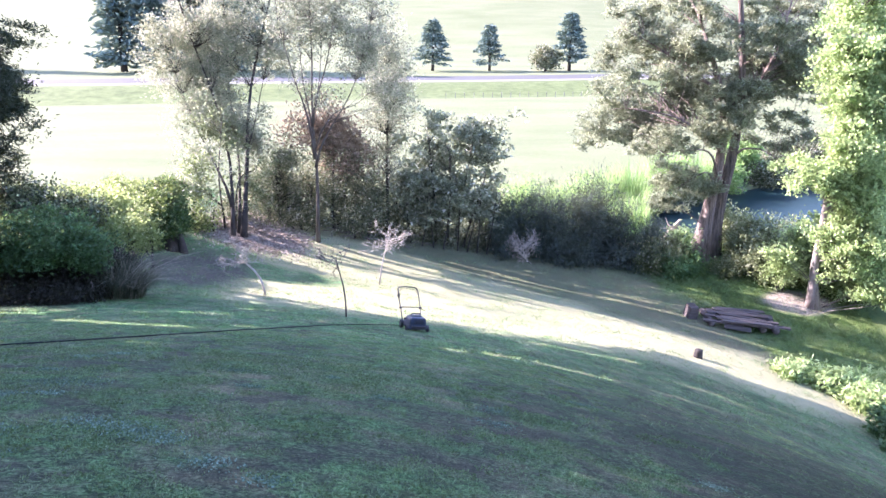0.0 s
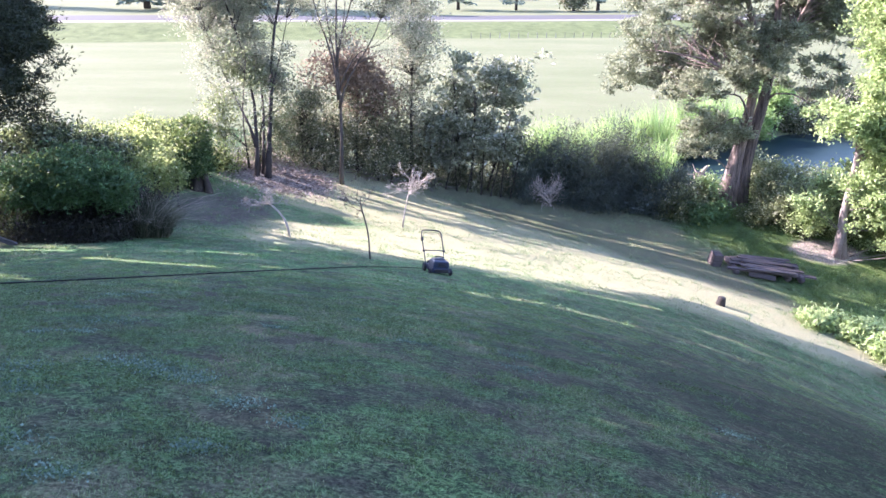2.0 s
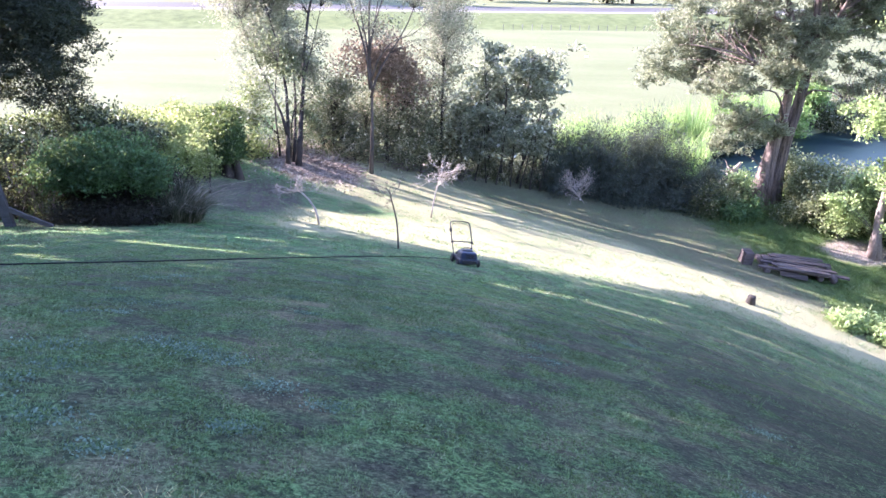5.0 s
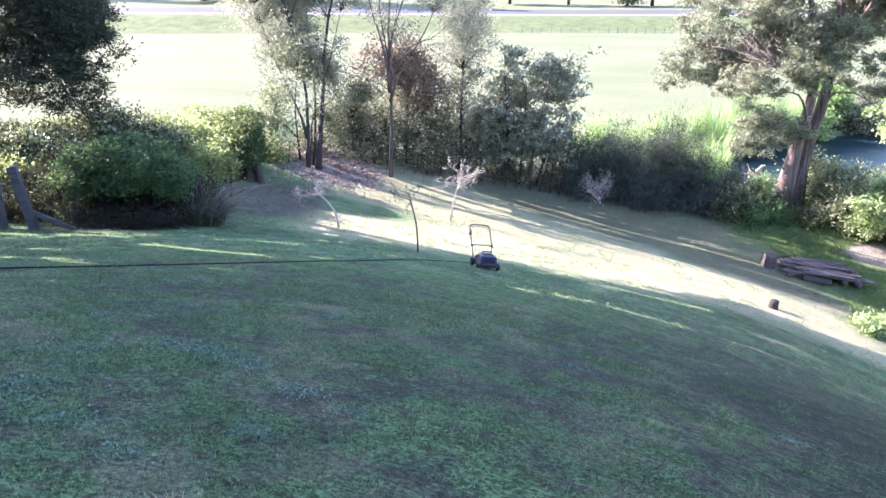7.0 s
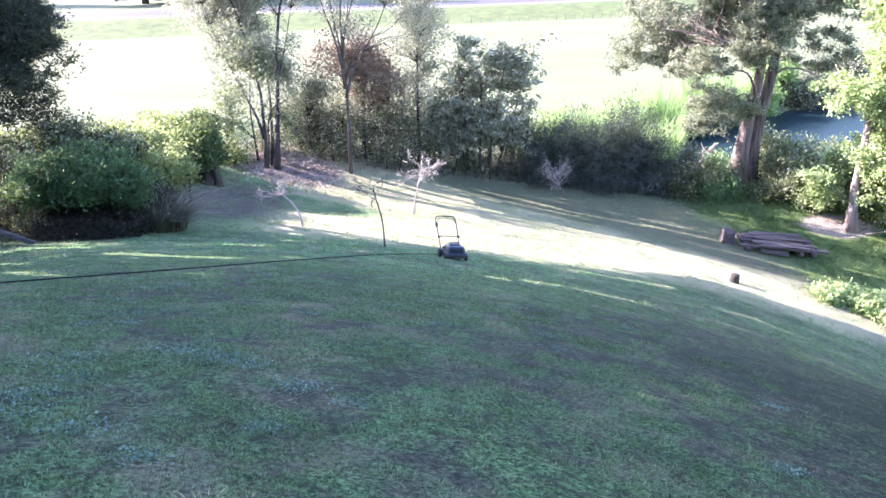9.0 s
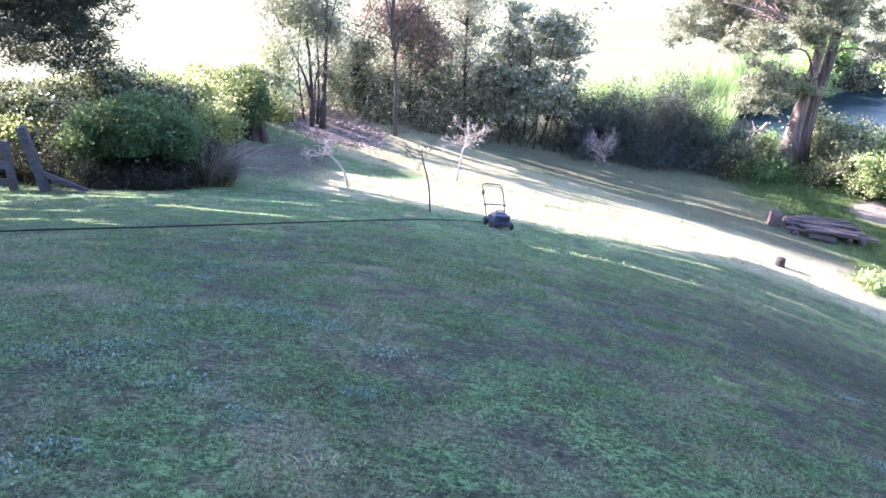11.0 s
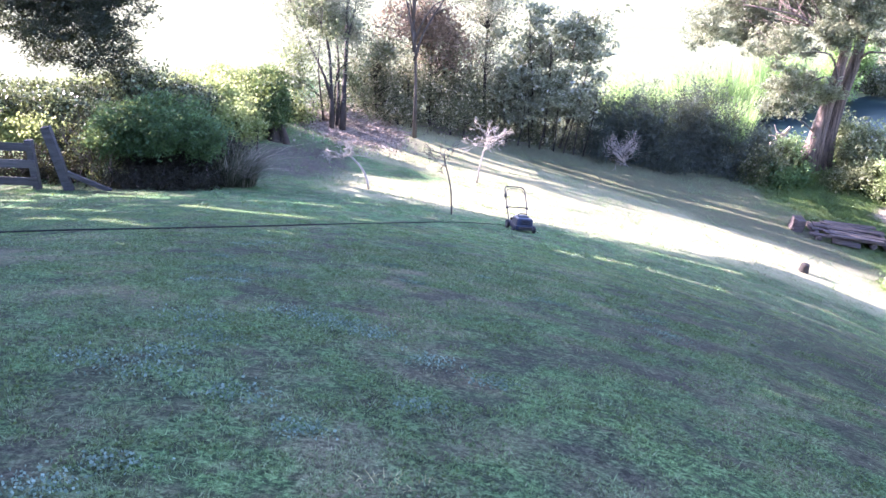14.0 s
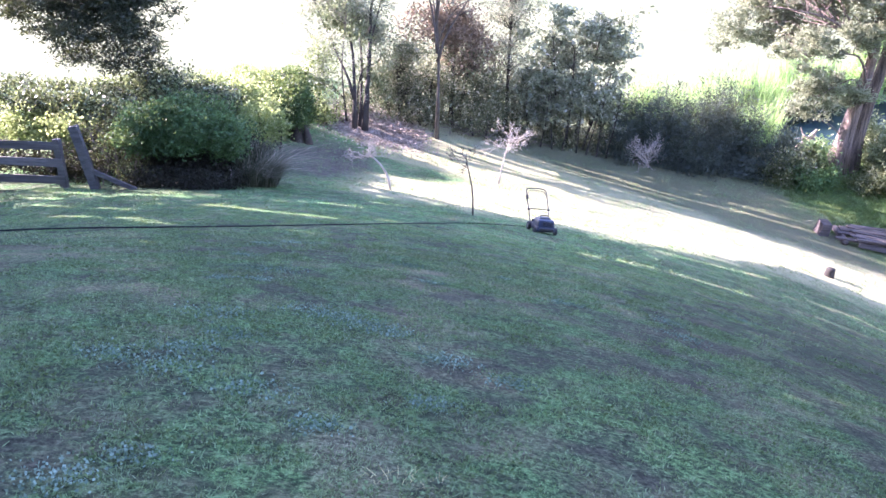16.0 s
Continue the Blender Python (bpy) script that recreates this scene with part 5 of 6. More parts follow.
bare_sapling("bent_sapling", [(-2.53, 18.22), (-2.64, 18.22, -4.52), (-2.9, 18.2, -4.18), (-3.08, 18.2, -4.08), (-3.26, 18.2, -4.16)], 0.032, 15, M_BARK_PALE,
             "crooked pale sapling bent over to one side", 7, 0.1, 0.33)
bare_sapling("bare_shrub", [(5.87, 28.3), (5.87, 28.3, -7.3), (5.83, 28.3, -7.1)], 0.045, 18, M_TWIG,
             "leafless pinkish shrub in front of the dark bushes", 9, 0.95, 0.74)


# ---- lawn mower ----
def box(bm, size, at, bevel=0.0, rot=None, taper=1.0):
    r = bmesh.ops.create_cube(bm, size=1.0)
    for v in r["verts"]:
        if v.co.z > 0:
            v.co.x *= taper
            v.co.y *= taper
        v.co = Vector((v.co.x * size[0], v.co.y * size[1], v.co.z * size[2]))
    if bevel:
        es = list({e for v in r["verts"] for e in v.link_edges})
        out = bmesh.ops.bevel(bm, geom=es, offset=bevel, segments=2, affect="EDGES", profile=0.6)
        vs = list({v for f in out["faces"] for v in f.verts} | {v for v in r["verts"] if v.is_valid})
    else:
        vs = r["verts"]
    m = Matrix.Translation(at) @ (rot if rot else Matrix())
    bmesh.ops.transform(bm, matrix=m, verts=vs)
    return vs


def wheel_parts(parent, at, r, w):
    bm = bmesh.new()
    bmesh.ops.create_cone(bm, cap_ends=True, segments=24, radius1=r, radius2=r, depth=w)
    bmesh.ops.bevel(bm, geom=[e for e in bm.edges if len(e.link_faces) == 2 and e.calc_face_angle() > 1], offset=w * 0.25, segments=2, affect="EDGES")
    bmesh.ops.transform(bm, matrix=pose(0, 0, 0, 0, 90, 0), verts=bm.verts)
    tyre = part("wheel", bm, M_BLACK, parent)
    tyre.location = at
    bm = bmesh.new()
    bmesh.ops.create_cone(bm, cap_ends=True, segments=18, radius1=r * 0.55, radius2=r * 0.4, depth=w * 1.2)
    bmesh.ops.transform(bm, matrix=pose(0, 0, 0, 0, 90, 0), verts=bm.verts)
    part("hub", bm, M_STEEL, tyre)


def tube_part(name, pts, r, mat, parent, n=None, seg=8):
    t = Tubes()
    p = curve_pts(pts, n) if n else np.array(pts, float)
    t.add(p, [r] * len(p), seg)
    return part(name, t.mesh(name), mat, parent)


def build_mower(m):
    """Electric mower; its nose points along its own -y, its wheels stand on z = 0."""
    root = thing("lawn_mower", m, "blue electric push mower with a tall tube handle", "lawn mower")
    bm = bmesh.new()
    box(bm, (0.44, 0.56, 0.13), (0, 0, 0.13), 0.035, taper=0.94)
    part("deck", bm, M_BLUE, root)
    bm = bmesh.new()
    box(bm, (0.42, 0.4, 0.17), (0, -0.06, 0.25), 0.045, taper=0.9)
    part("motor_cover", bm, M_BLUE, root)
    bm = bmesh.new()
    box(bm, (0.3, 0.2, 0.05), (0, -0.02, 0.345), 0.016, taper=0.8)
    part("vent_cap", bm, M_STEEL, root)
    for k in range(4):
        bm = bmesh.new()
        box(bm, (0.2, 0.012, 0.012), (0, -0.27, 0.22 + 0.026 * k), 0.003)
        part("vent_rib", bm, M_BLACK, root)
    bm = bmesh.new()
    box(bm, (0.34, 0.05, 0.07), (0, -0.275, 0.12), 0.015)
    part("front_bumper", bm, M_BLACK, root)
    bm = bmesh.new()
    box(bm, (0.34, 0.04, 0.16), (0, 0.29, 0.17), 0.012, pose(0, 0, 0, 20, 0, 0))
    part("rear_flap", bm, M_BLACK, root)
    tube_part("carry_handle", [(-0.1, -0.02, 0.36), (-0.08, -0.02, 0.4), (0.08, -0.02, 0.4), (0.1, -0.02, 0.36)], 0.011, M_BLACK, root, 12)
    for sx in (-1, 1):
        wheel_parts(root, (sx * 0.25, -0.2, 0.085), 0.085, 0.05)
        wheel_parts(root, (sx * 0.25, 0.22, 0.1), 0.1, 0.05)
        tube_part("lower_handle", [(sx * 0.22, 0.2, 0.16), (sx * 0.235, 0.28, 0.27), (sx * 0.24, 0.4, 0.46)], 0.0135, M_STEEL, root, 5)
        tube_part("knob", [(sx * 0.215, 0.39, 0.45), (sx * 0.275, 0.39, 0.45)], 0.024, M_BLACK, root)
    tube_part("cross_bar", [(-0.24, 0.4, 0.46), (0.24, 0.4, 0.46)], 0.012, M_STEEL, root)
    tube_part("upper_handle", [(-0.245, 0.38, 0.43), (-0.25, 0.54, 0.62), (-0.25, 0.68, 0.78), (-0.22, 0.75, 0.855), (-0.13, 0.77, 0.875), (0.13, 0.77, 0.875), (0.22, 0.75, 0.855),
                               (0.25, 0.68, 0.78), (0.25, 0.54, 0.62), (0.245, 0.38, 0.43)], 0.0145, M_STEEL, root, 40)
    tube_part("bail", [(-0.23, 0.63, 0.73), (-0.15, 0.71, 0.83), (0.15, 0.71, 0.83), (0.23, 0.63, 0.73)], 0.006, M_BLACK, root, 14)
    bm = bmesh.new()
    box(bm, (0.05, 0.08, 0.09), (-0.25, 0.6, 0.69), 0.015, pose(0, 0, 0, -32, 0, 0))
    part("switch_box", bm, M_BLACK, root)
    return root


def upright_on(x, y, turn, lean=1.0):
    """A place that stands on the sloping ground at x, y, turned about its own upright."""
    e = 0.25
    n = Vector((-(ground_z(x + e, y) - ground_z(x - e, y)) / (2 * e) * lean, -(ground_z(x, y + e) - ground_z(x, y - e)) / (2 * e) * lean, 1)).normalized()
    q = Vector((0, 0, 1)).rotation_difference(n)
    return Matrix.Translation((x, y, ground_z(x, y))) @ q.to_matrix().to_4x4() @ pose(0, 0, 0, 0, 0, turn)


build_mower(upright_on(0.86, 14.8, 15, 0.55) @ Matrix.Scale(0.87, 4))

cord = thing("power_cord", Vector(foot(-3.0, 7.6)), "black mower extension cord lying across the grass", "cable")
cord_line = curve_pts([(-9.0, 5.6), (-6.0, 6.3), (-4.1, 6.75), (-3.25, 7.25), (-2.5, 8.4), (-1.6, 10.7), (-0.6, 13.4), (0.3, 14.9), (0.7, 15.3)], 90)
cord_t = Tubes()
cord_t.add(np.array([(x, y, ground_z(x, y) + 0.018) for x, y in cord_line[:, :2]]) - np.array(foot(-3.0, 7.6)), [0.0085] * 90, 6)
part("cable", cord_t.mesh("cable"), M_CORD, cord)

# ---- fence ----
def board(parent, name, a, b, h, t, mat, sag=0.0):
    """A sawn board from a to b."""
    a, b = Vector(a), Vector(b)
    d = b - a
    bm = bmesh.new()
    box(bm, (d.length, t, h), (0, 0, 0), 0.006)
    rot = d.to_track_quat("X", "Z").to_matrix().to_4x4()
    bmesh.ops.transform(bm, matrix=Matrix.Translation((a + b) / 2 - parent.matrix_world.translation) @ rot, verts=bm.verts)
    return part(name, bm, mat, parent)


fz = ground_z(-8.5, 14.4)
fence = thing("board_fence", Vector((-8.5, 14.4, fz)), "weathered grey three-board timber fence with square posts", "fence")
for x in (-8.5, -10.4, -12.3):
    g = ground_z(x, 14.4 + (-8.5 - x) * 0.05)
    board(fence, "post", (x, 14.4 + (-8.5 - x) * 0.05, g - 0.3), (x, 14.4 + (-8.5 - x) * 0.05, fz + 0.98), 0.13, 0.11, M_WOOD)
for z in (0.86, 0.53, 0.18):
    board(fence, "rail", (-12.4, 14.5, fz + z), (-8.42, 14.32, fz + z), 0.16, 0.035, M_WOOD)
lean_post = thing("leaning_post", Vector(foot(-7.8, 14.2)), "old timber strainer post leaning over beside the fence", "post")
board(lean_post, "post", (-7.75, 14.2, ground_z(-7.75, 14.2) - 0.2), (-8.0, 14.15, ground_z(-8, 14.2) + 1.25), 0.16, 0.15, M_WOOD)
board(lean_post, "brace", (-7.75, 14.15, ground_z(-7.75, 14.2) + 0.36), (-6.95, 14.1, ground_z(-7, 14.2) + 0.02), 0.09, 0.05, M_WOOD)

# ---- timber stack and stump ----
sm = upright_on(12.2, 23.9, -4, 0.9)
stack = thing("timber_stack", sm, "low stack of old purple-grey planks lying on bearers in the grass", "timber stack")
rp = random.Random(9)
for k in range(9):
    bm = bmesh.new()
    box(bm, (1.95 + rp.uniform(-0.6, 0.25), rp.uniform(0.15, 0.21), 0.045), (0.25 + rp.uniform(-0.25, 0.25), -0.62 + k * 0.155, 0.31 + rp.uniform(-0.05, 0.05)), 0.012,
        pose(0, 0, 0, rp.uniform(-12, 12), rp.uniform(-2.0, 3.0), rp.uniform(-4, 4)))
    part("plank", bm, M_WOOD_OLD, stack)
for k in range(5):
    bm = bmesh.new()
    box(bm, (2.1 + rp.uniform(-0.8, 0.25), 0.15, 0.06), (0.2 + rp.uniform(-0.4, 0.4), -0.45 + k * 0.24, 0.22 + rp.uniform(-0.03, 0.03)), 0.012, pose(0, 0, 0, rp.uniform(-8, 8), rp.uniform(-2, 2), rp.uniform(-5, 5)))
    part("under_plank", bm, M_WOOD_OLD, stack)
bm = bmesh.new()
box(bm, (0.9, 0.16, 0.04), (-0.2, -0.66, 0.15), 0.01, pose(0, 0, 0, 48, 2, -3))
part("slipped_plank", bm, M_WOOD_OLD, stack)
for x, r in ((-1.0, 0.1), (-0.1, 0.12), (0.75, 0.11), (1.2, 0.12)):
    t = Tubes()
    t.add([(x, -0.5, r), (x + 0.05, 0, r), (x, 0.6, r)], [r, r * 1.05, r * 0.95], 10)
    part("bearer", t.mesh("bearer"), M_WOOD_OLD, stack)
bm = bmesh.new()
box(bm, (0.34, 0.42, 0.46), (-1.55, 0.12, 0.22), 0.03, pose(0, 0, 0, 3, 0, 10), 0.94)
part("end_block", bm, M_WOOD_OLD, stack)

stump = thing("tree_stump", Vector(foot(9.24, 20.03)), "small dark cut stump in the sunlit grass", "stump")
t = Tubes()
t.add([(0, 0, -0.1), (0, 0, 0.05), (0.01, 0, 0.17), (0.012, 0, 0.24)], [0.16, 0.13, 0.115, 0.11], 12, 0.2, np.random.default_rng(3))
part("wood", t.mesh("wood"), M_BARK, stump)

# ---- garden plants at the foot of the slope ----
# Sunlit plants get the lime leaf, shaded ones the dark hedge leaf.
for n, (x, y, r, h, mat) in enumerate([(12.3, 20.3, 0.6, 0.4, M_L_LIME), (13.2, 20.0, 0.7, 0.5, M_L_LIME), (14.1, 19.9, 0.7, 0.6, M_L_LIME), (15.0, 20.1, 0.7, 0.6, M_L_LIME), (13.6, 18.8, 0.8, 0.7, M_L_LIME),
                                       (14.6, 18.6, 0.9, 0.9, M_L_LIME), (13.2, 17.0, 0.8, 0.8, M_L_HEDGE), (14.0, 15.8, 0.9, 1.0, M_L_HEDGE), (12.6, 15.2, 0.6, 0.6, M_L_HEDGE), (15.4, 17.0, 1.0, 1.1, M_L_HEDGE)]):
    z = ground_z(x, y)
    tree("garden_plant", foot(x, y), [([foot(x, y), (x, y, z + h * 0.7)], 0.02, 0.008)], [(x, y, z + h * 0.45, r, r, h * 0.6, 60)], (0.16, 0.07), mat, M_BARK,
         "leafy green garden plant at the foot of the slope", "plant", clump=0.2, per=30, seed=140 + n, gaps=0.3, group="garden plants")
reed_bed("spiky_plant", [(14.4, 20.2, 0.15, 1.0)], 0.9, 0.03, 40, M_L_REED, "spiky pale-leaved garden plant", "plant", 21, lean=0.7)


def rock(x, y, r, seed):
    bm = bmesh.new()
    bmesh.ops.create_icosphere(bm, subdivisions=2, radius=r)
    rk = random.Random(seed)
    ax = [Vector((rk.gauss(0, 1), rk.gauss(0, 1), rk.gauss(0, 1))).normalized() for _ in range(7)]
    for v in bm.verts:
        d = v.co.normalized()
        v.co *= 0.75 + 0.25 * max(0.0, 1 - max(0.0, max(a.dot(d) for a in ax) - 0.55) * 1.6)
        v.co.z *= 0.65
    e = thing("edging_rock", Vector(foot(x, y, 0.3 * r)), "pinkish-grey garden edging rock", "rock", "edging rocks")
    part("stone", bm, M_STONE, e)


for n, (x, y, r) in enumerate([(12.2, 21.0, 0.22), (12.8, 21.1, 0.28), (13.5, 20.9, 0.24), (14.2, 20.9, 0.3), (15.0, 20.8, 0.26), (15.6, 20.7, 0.3)]):
    rock(x, y, r, n)

# ---- dead branches and leaf litter under the trees ----
def brush_pile(x, y, r, n, seed):
    rng = np.random.default_rng(seed)
    b = np.array(foot(x, y))
    root = thing("brush_pile", Vector(b), "low heap of dead grey branches under the trees", "brush pile", "brush piles")
    t = Tubes()
    for _ in range(n):
        a, q = rng.random() * 6.283, r * math.sqrt(rng.random())
        c = np.array([x + q * math.cos(a), y + 0.5 * q * math.sin(a), 0.0])
        c[2] = ground_z(c[0], c[1]) + rng.uniform(0.02, 0.25)
        d = unit(rng.normal(size=3) * (1, 0.7, 0.28)) * rng.uniform(0.3, 0.9)
        t.add(np.array([c - d * 0.5, c + rng.normal(size=3) * 0.05, c + d * 0.5]) - b, [0.016, 0.012, 0.005], 5)
    part("tangle", t.mesh("tangle"), M_DEAD, root)["kind"] = "stuff"


brush_pile(-3.0, 26.6, 0.9, 40, 1)
brush_pile(-0.6, 28.2, 1.1, 34, 2)
brush_pile(1.2, 28.7, 0.9, 26, 3)


drift = thing("dead_tree_root", Vector(foot(11.9, 30.4)), "pale pinkish dead root leaning on the river bank", "driftwood")
rng_d = np.random.default_rng(31)
t = Tubes()
t.add([(0, 0, -0.2), (0.15, 0, 0.3), (0.5, 0.05, 0.7), (0.75, 0.1, 1.0)], [0.17, 0.14, 0.09, 0.05], 8, 0.25, rng_d)
part("trunk", t.mesh("trunk"), M_TWIG, drift)
for a in range(7):
    t = Tubes()
    d = unit(rng_d.normal(size=3) * (1, 0.5, 0.6) + np.array([0.2, 0, 0.35])) * rng_d.uniform(0.35, 0.7)
    c = np.array([0.1, 0, 0.25]) + rng_d.random() * np.array([0.45, 0.05, 0.5])
    t.add([c, c + d * 0.5 + rng_d.normal(size=3) * 0.05, c + d], [0.05, 0.03, 0.012], 6)
    part("branch", t.mesh("branch"), M_TWIG, drift)


def build_litter():
    rng = np.random.default_rng(15)
    n = 6500
    x, y = rng.normal(-3.8, 0.8, n), rng.normal(26.0, 0.8, n)
    p = np.column_stack([x, y, height(x, y) + 0.012 + 0.02 * rng.random(n)])
    d = rng.normal(size=(n, 3)) * (1, 1, 0.25)
    me = leaf_mesh("leaf_litter", p, 0.08, 0.045, rng, unit(d), spread=0.3)
    me.materials.append(M_L_LITTER)
    tagged(new("leaf_litter", me), "pinkish-brown fallen leaves under the trees", "leaf litter", kind="stuff")


build_litter()

# ---- weeds in the lawn ----
def weed_patch(x, y, r, n, seed):
    rng = np.random.default_rng(seed)
    b = np.array(foot(x, y))
    root = thing("weed_patch", Vector(b), "flat patch of grey-green clover leaves in the lawn", "weed", "lawn weeds")
    q = rng.normal(size=(n, 2)) * (r, r * 0.8)
    p = np.column_stack([x + q[:, 0], y + q[:, 1], height(x + q[:, 0], y + q[:, 1]) + 0.006 + 0.012 * rng.random(n)])
    me = leaf_mesh("leaves", p - b, 0.011, 0.009, rng, unit(rng.normal(size=(n, 3)) * (1, 1, 0.9)), spread=0.6)
    part("leaf_mat", me, M_L_WEED, root)["kind"] = "stuff"


rw = random.Random(12)
spots = [(-1.55, 2.38, 0.09), (-1.22, 2.23, 0.07), (-1.62, 3.2, 0.1), (-1.01, 3.33, 0.09), (-1.14, 3.4, 0.08), (-0.6, 2.9, 0.07), (-0.64, 2.32, 0.05), (-1.45, 1.5, 0.06), (-0.36, 2.72, 0.05),
         (-1.82, 4.64, 0.12), (-1.28, 3.5, 0.09), (-1.56, 2.6, 0.06), (-1.34, 1.66, 0.04), (-0.96, 2.0, 0.05), (-1.49, 2.86, 0.07), (2.1, 7.0, 0.1), (0.96, 5.3, 0.09), (-0.87, 3.24, 0.06)]
spots += [(rw.uniform(-2.6, 3.2), rw.uniform(2.4, 6.5), rw.uniform(0.04, 0.1)) for _ in range(14)]
for n, (x, y, r) in enumerate(spots):
    weed_patch(x, y, r, int(60 + 2300 * r), 200 + n)
reed_bed("dry_tuft", [(-0.7, 1.7, 0.06, 1.0), (-0.6, 1.72, 0.05, 0.9), (-0.8, 1.69, 0.05, 0.8)], 0.055, 0.0016, 70, M_L_STRAW, "tuft of dry straw-coloured grass in the lawn", "grass tuft", 33, lean=1.1)

# ---- far trees across the road ----
def conifer(x, y, h, r, seed, label, group="far conifers", skirt=0.13):
    rng = np.random.default_rng(seed)
    b = foot(x, y)
    root = thing("conifer_tree", Vector(b), label, "tree", group)
    t = Tubes()
    t.add([(0, 0, -0.3), (0, 0, h * 0.5), (0, 0, h * 0.97)], [0.035 * h, 0.02 * h, 0.004 * h], 8)
    part("trunk", t.mesh("trunk"), M_BARK, root)
    pos, ah = [], []
    for k in range(110):
        f = rng.random() ** 0.8
        z = h * (skirt + (0.98 - skirt) * f)
        L = r * (1 - f) ** 0.75 * rng.uniform(0.7, 1.15) + 0.02 * h
        a = rng.random() * 6.283
        m = 46
        s = rng.random(m) ** 0.6
        p = np.stack([np.cos(a) * L * s, np.sin(a) * L * s, z + 0.05 * h * np.sin(s * 2.2) * 0.6 - 0.03 * h * s], -1) + rng.normal(size=(m, 3)) * (0.035 * h, 0.035 * h, 0.015 * h)
        pos.append(p)
    pos = np.vstack(pos)
    part("crown", leaf_mesh("crown", pos, 0.075 * h, 0.025 * h, rng, unit(pos * (1, 1, 0)), spread=0.8), M_L_CONIFER, root)


conifer(15.3, 200, 12.2, 5.0, 1, "broad blue-green conifer standing beyond the road")
conifer(29.5, 200, 11.0, 4.6, 2, "layered blue-green conifer standing beyond the road")
conifer(50.0, 201, 14.0, 5.0, 3, "tall dark conifer at the edge of the far field")
conifer(-56, 190, 24.0, 6.5, 4, "tall dark conifer in a group beyond the road", skirt=0.01)
conifer(-49, 192, 28.0, 7.0, 5, "tall dark conifer in a group beyond the road", skirt=0.01)
conifer(-41, 194, 25.0, 6.0, 6, "tall dark conifer in a group beyond the road", skirt=0.01)
conifer(-98, 197, 27.0, 7.5, 8, "tall dark conifer in a group beyond the road", skirt=0.01)
conifer(-31, 196, 27.0, 7.0, 7, "tall dark conifer in a group beyond the road", skirt=0.01)
tree("far_bush", foot(43.5, 199), [([foot(43.5, 199), (43.5, 199, -8.0)], 0.4, 0.2)], [(43.5, 199, -7.4, 3.3, 3.0, 2.8, 130)], (0.6, 0.35), M_L_SCRUB, M_BARK,
     "rounded olive bush beyond the road", "bush", clump=1.0, per=30, seed=91)


rail = thing("field_fence", Vector(foot(26.6, 146.8)), "row of short pale fence posts along the road bank", "fence")
for k in range(16):
    x = 13.5 + 1.75 * k
    y = 144.6 + 0.165 * (x - 13.5)
    bm = bmesh.new()
    box(bm, (0.1, 0.1, 1.0), (x - 26.6, y - 146.8, ground_z(x, y) - rail.location.z + 0.5), 0.02)
    part("post", bm, M_POST, rail)

# ---- lawn grass ----
def build_grass():
    rng = np.random.default_rng(7)
    zones = [(-3.0, 3.4, 1.1, 5.2, 52000, 10, 0.0105, 0.006, 0.013), (-8, 7.5, 5.2, 11.5, 44000, 10, 0.018, 0.0095, 0.025), (-11, 16, 11.5, 27.5, 14000, 10, 0.045, 0.014, 0.1)]
    vs = []
    for x0, x1, y0, y1, tufts, per, h, w, r in zones:
        c = np.stack([rng.uniform(x0, x1, tufts), rng.uniform(y0, y1, tufts)], -1)
        c = c[rng.random(tufts) > 0.93 * worn_and_shade(c[:, 0], c[:, 1])]
        f = 0.24 / r
        clumped = 0.6 * value_noise(c[:, 0] * f, c[:, 1] * f, 12) + 0.4 * value_noise(c[:, 0] * f * 0.4, c[:, 1] * f * 0.4, 13)
        c = c[clumped > 0.36 + 0.2 * rng.random(len(c))]
        tall = 0.55 + 0.9 * value_noise(c[:, 0] * 3.1, c[:, 1] * 2.3, 9) * rng.random(len(c)) + 0.25 * rng.random(len(c))
        k = np.repeat(np.arange(len(c)), per)
        n = len(k)
        q = rng.normal(size=(n, 2))
        p = c[k] + q * r * (0.5 + 1.0 * rng.random(len(c)))[k, None]
        p = np.column_stack([p, height(p[:, 0], p[:, 1]) - 0.004])
        a = rng.random(n) * 6.283
        L = h * tall[k] * (0.5 + 0.9 * rng.random(n))
        lean = rng.normal(size=(n, 2)) * 0.62 + q * 0.5
        tip = p + np.column_stack([lean * L[:, None], L])
        s = np.column_stack([np.cos(a), np.sin(a), np.zeros(n)]) * w * 0.5
        vs.append(np.stack([p - s, p + s, tip], 1).reshape(-1, 3))
    v = np.vstack(vs)
    me = raw_mesh("lawn_grass", v, np.arange(len(v)), 3)
    me.materials.append(M_BLADE)
    tagged(new("lawn_grass", me), "short uneven mown grass with dry and worn patches", "grass", kind="stuff")


build_grass()


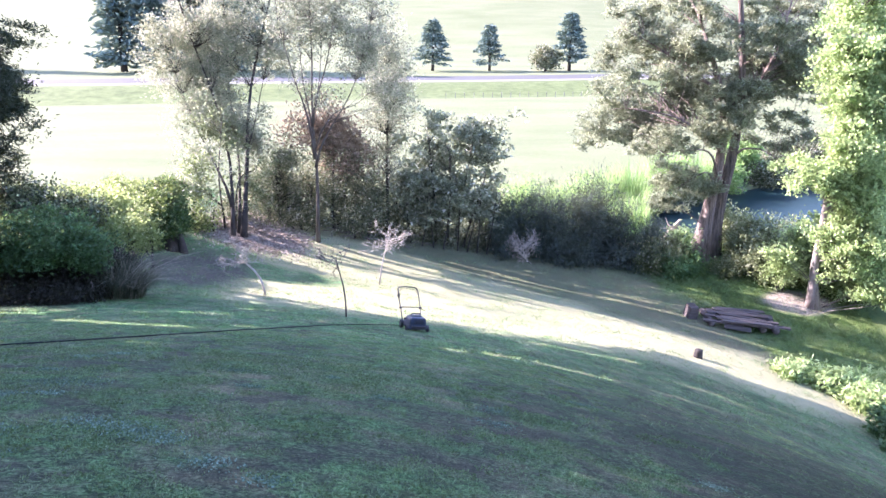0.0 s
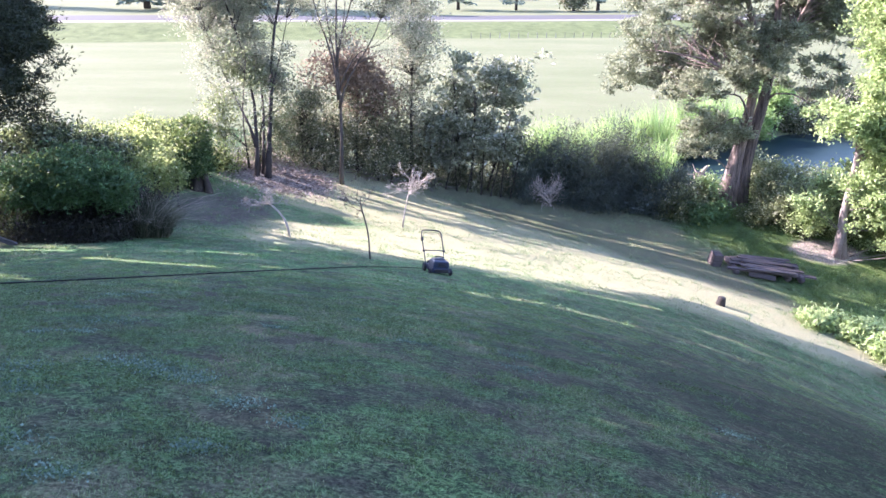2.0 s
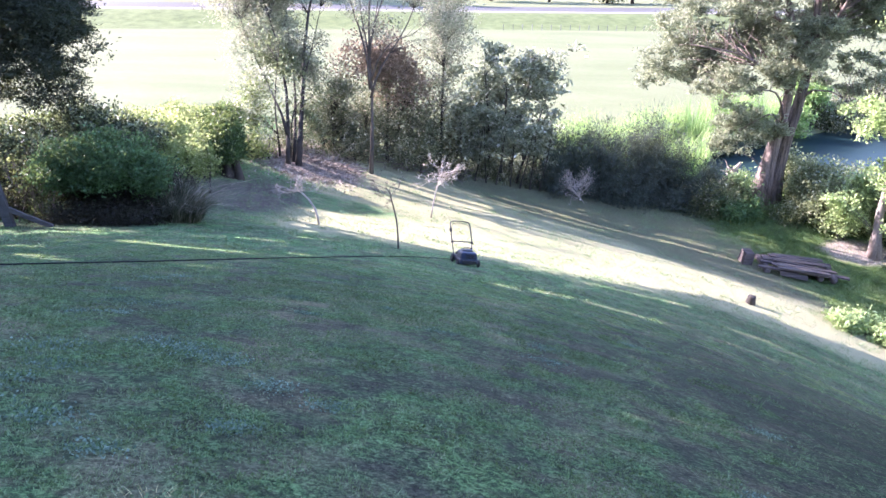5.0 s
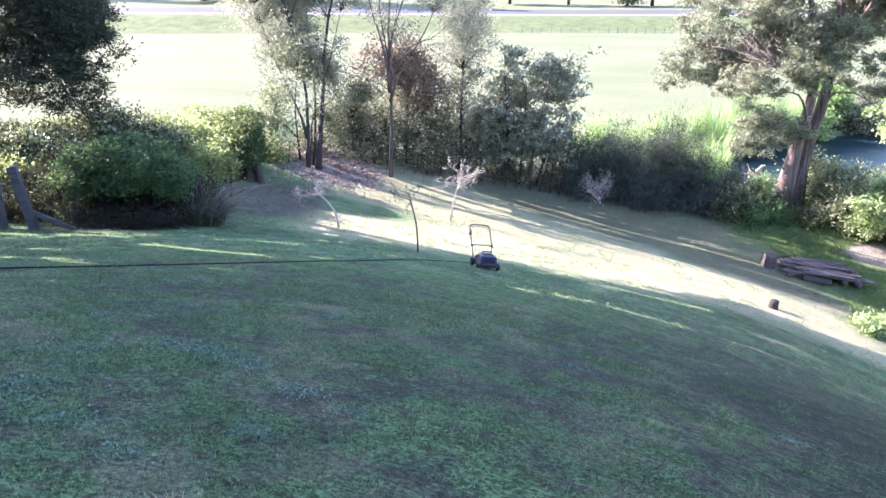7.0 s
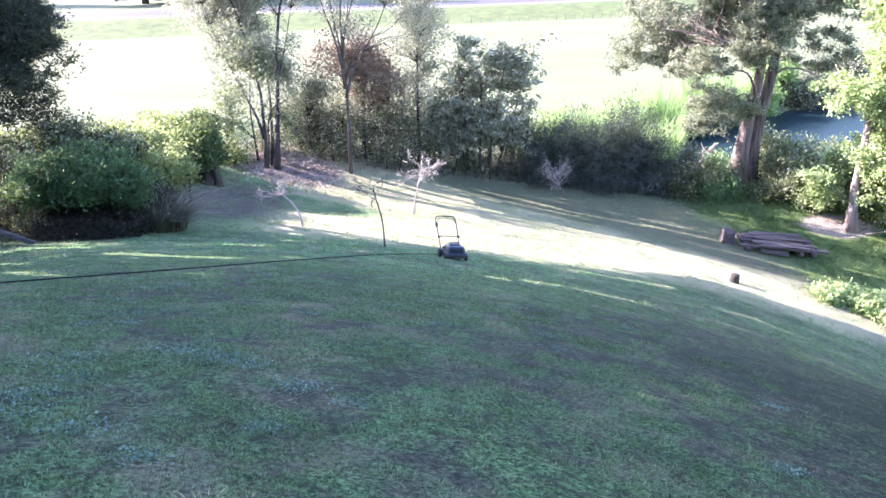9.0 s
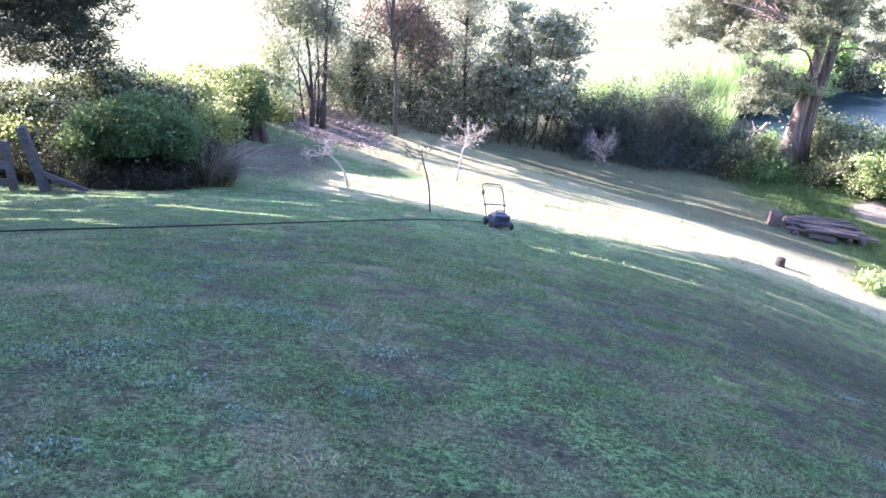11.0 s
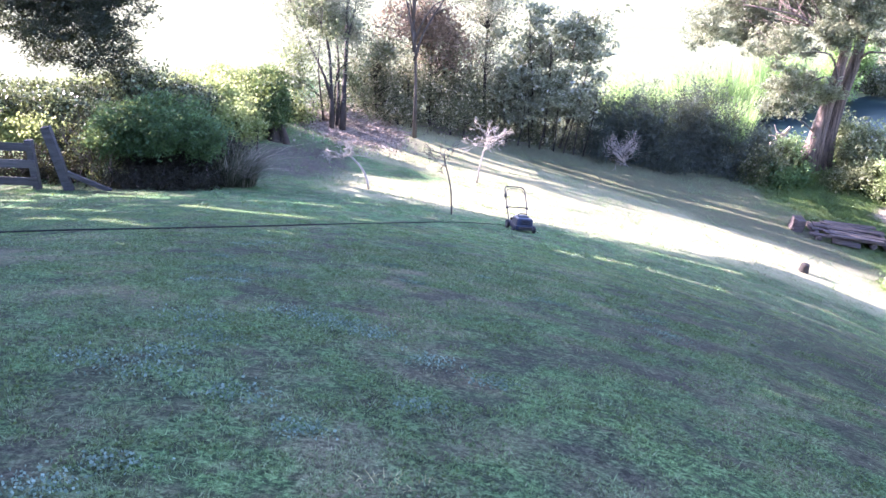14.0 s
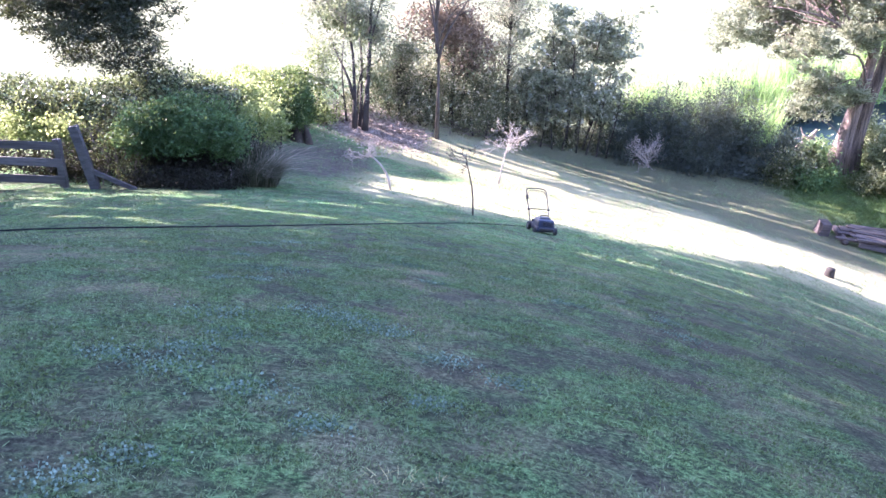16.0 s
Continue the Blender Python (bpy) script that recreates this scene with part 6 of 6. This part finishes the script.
def build_rough_grass():
    """Longer, greener tufts on the right of the lawn's end."""
    rng = np.random.default_rng(27)
    c = np.stack([rng.uniform(6.5, 17.5, 9000), rng.uniform(20.0, 28.3, 9000)], -1)
    tuft_side = c[:, 0] + 0.45 * c[:, 1] - 23.6 + 2.5 * value_noise(c[:, 0] * 0.9, c[:, 1] * 0.9, 4)
    c = c[(tuft_side > 0) & ((c[:, 0] - 15.3) ** 2 + 2 * (c[:, 1] - 25.6) ** 2 > 1.6)]
    n = len(c) * 9
    k = np.repeat(np.arange(len(c)), 9)
    p = c[k] + rng.normal(size=(n, 2)) * 0.07
    p = np.column_stack([p, height(p[:, 0], p[:, 1]) - 0.005])
    L = (0.035 + 0.06 * value_noise(c[:, 0] * 2, c[:, 1] * 2, 8) ** 2)[k] * (0.5 + rng.random(n))
    a = rng.random(n) * 6.283
    tip = p + np.column_stack([rng.normal(size=(n, 2)) * 0.5 * L[:, None], L])
    w = np.column_stack([np.cos(a), np.sin(a), np.zeros(n)]) * 0.009
    me = raw_mesh("darker_grass", np.stack([p - w, p + w, tip], 1).reshape(-1, 3), np.arange(3 * n), 3)
    me.materials.append(M_L_TURF)
    tagged(new("darker_grass", me), "longer lush green grass round the timber and trees", "grass", kind="stuff")


build_rough_grass()


def build_clover():
    """Small broad leaves scattered through the turf."""
    rng = np.random.default_rng(17)
    n = 120000
    x, y = rng.uniform(-3.4, 4.2, n), 1.1 + 6.0 * rng.random(n) ** 1.2
    keep = value_noise(x * 1.7, y * 1.7, 5) * 0.5 + value_noise(x * 5, y * 5, 6) * 0.5 > 0.45 + 0.3 * worn_and_shade(x, y)
    x, y = x[keep], y[keep]
    p = np.column_stack([x, y, height(x, y) + 0.004 + 0.012 * rng.random(len(x))])
    me = leaf_mesh("lawn_clover", p, 0.0125, 0.008, rng, unit(rng.normal(size=(len(x), 3)) * (1, 1, 0.4)), spread=0.4)
    me.materials.append(M_L_CLOVER)
    tagged(new("lawn_clover", me), "small broad clover leaves through the turf", "clover", kind="stuff")


build_clover()
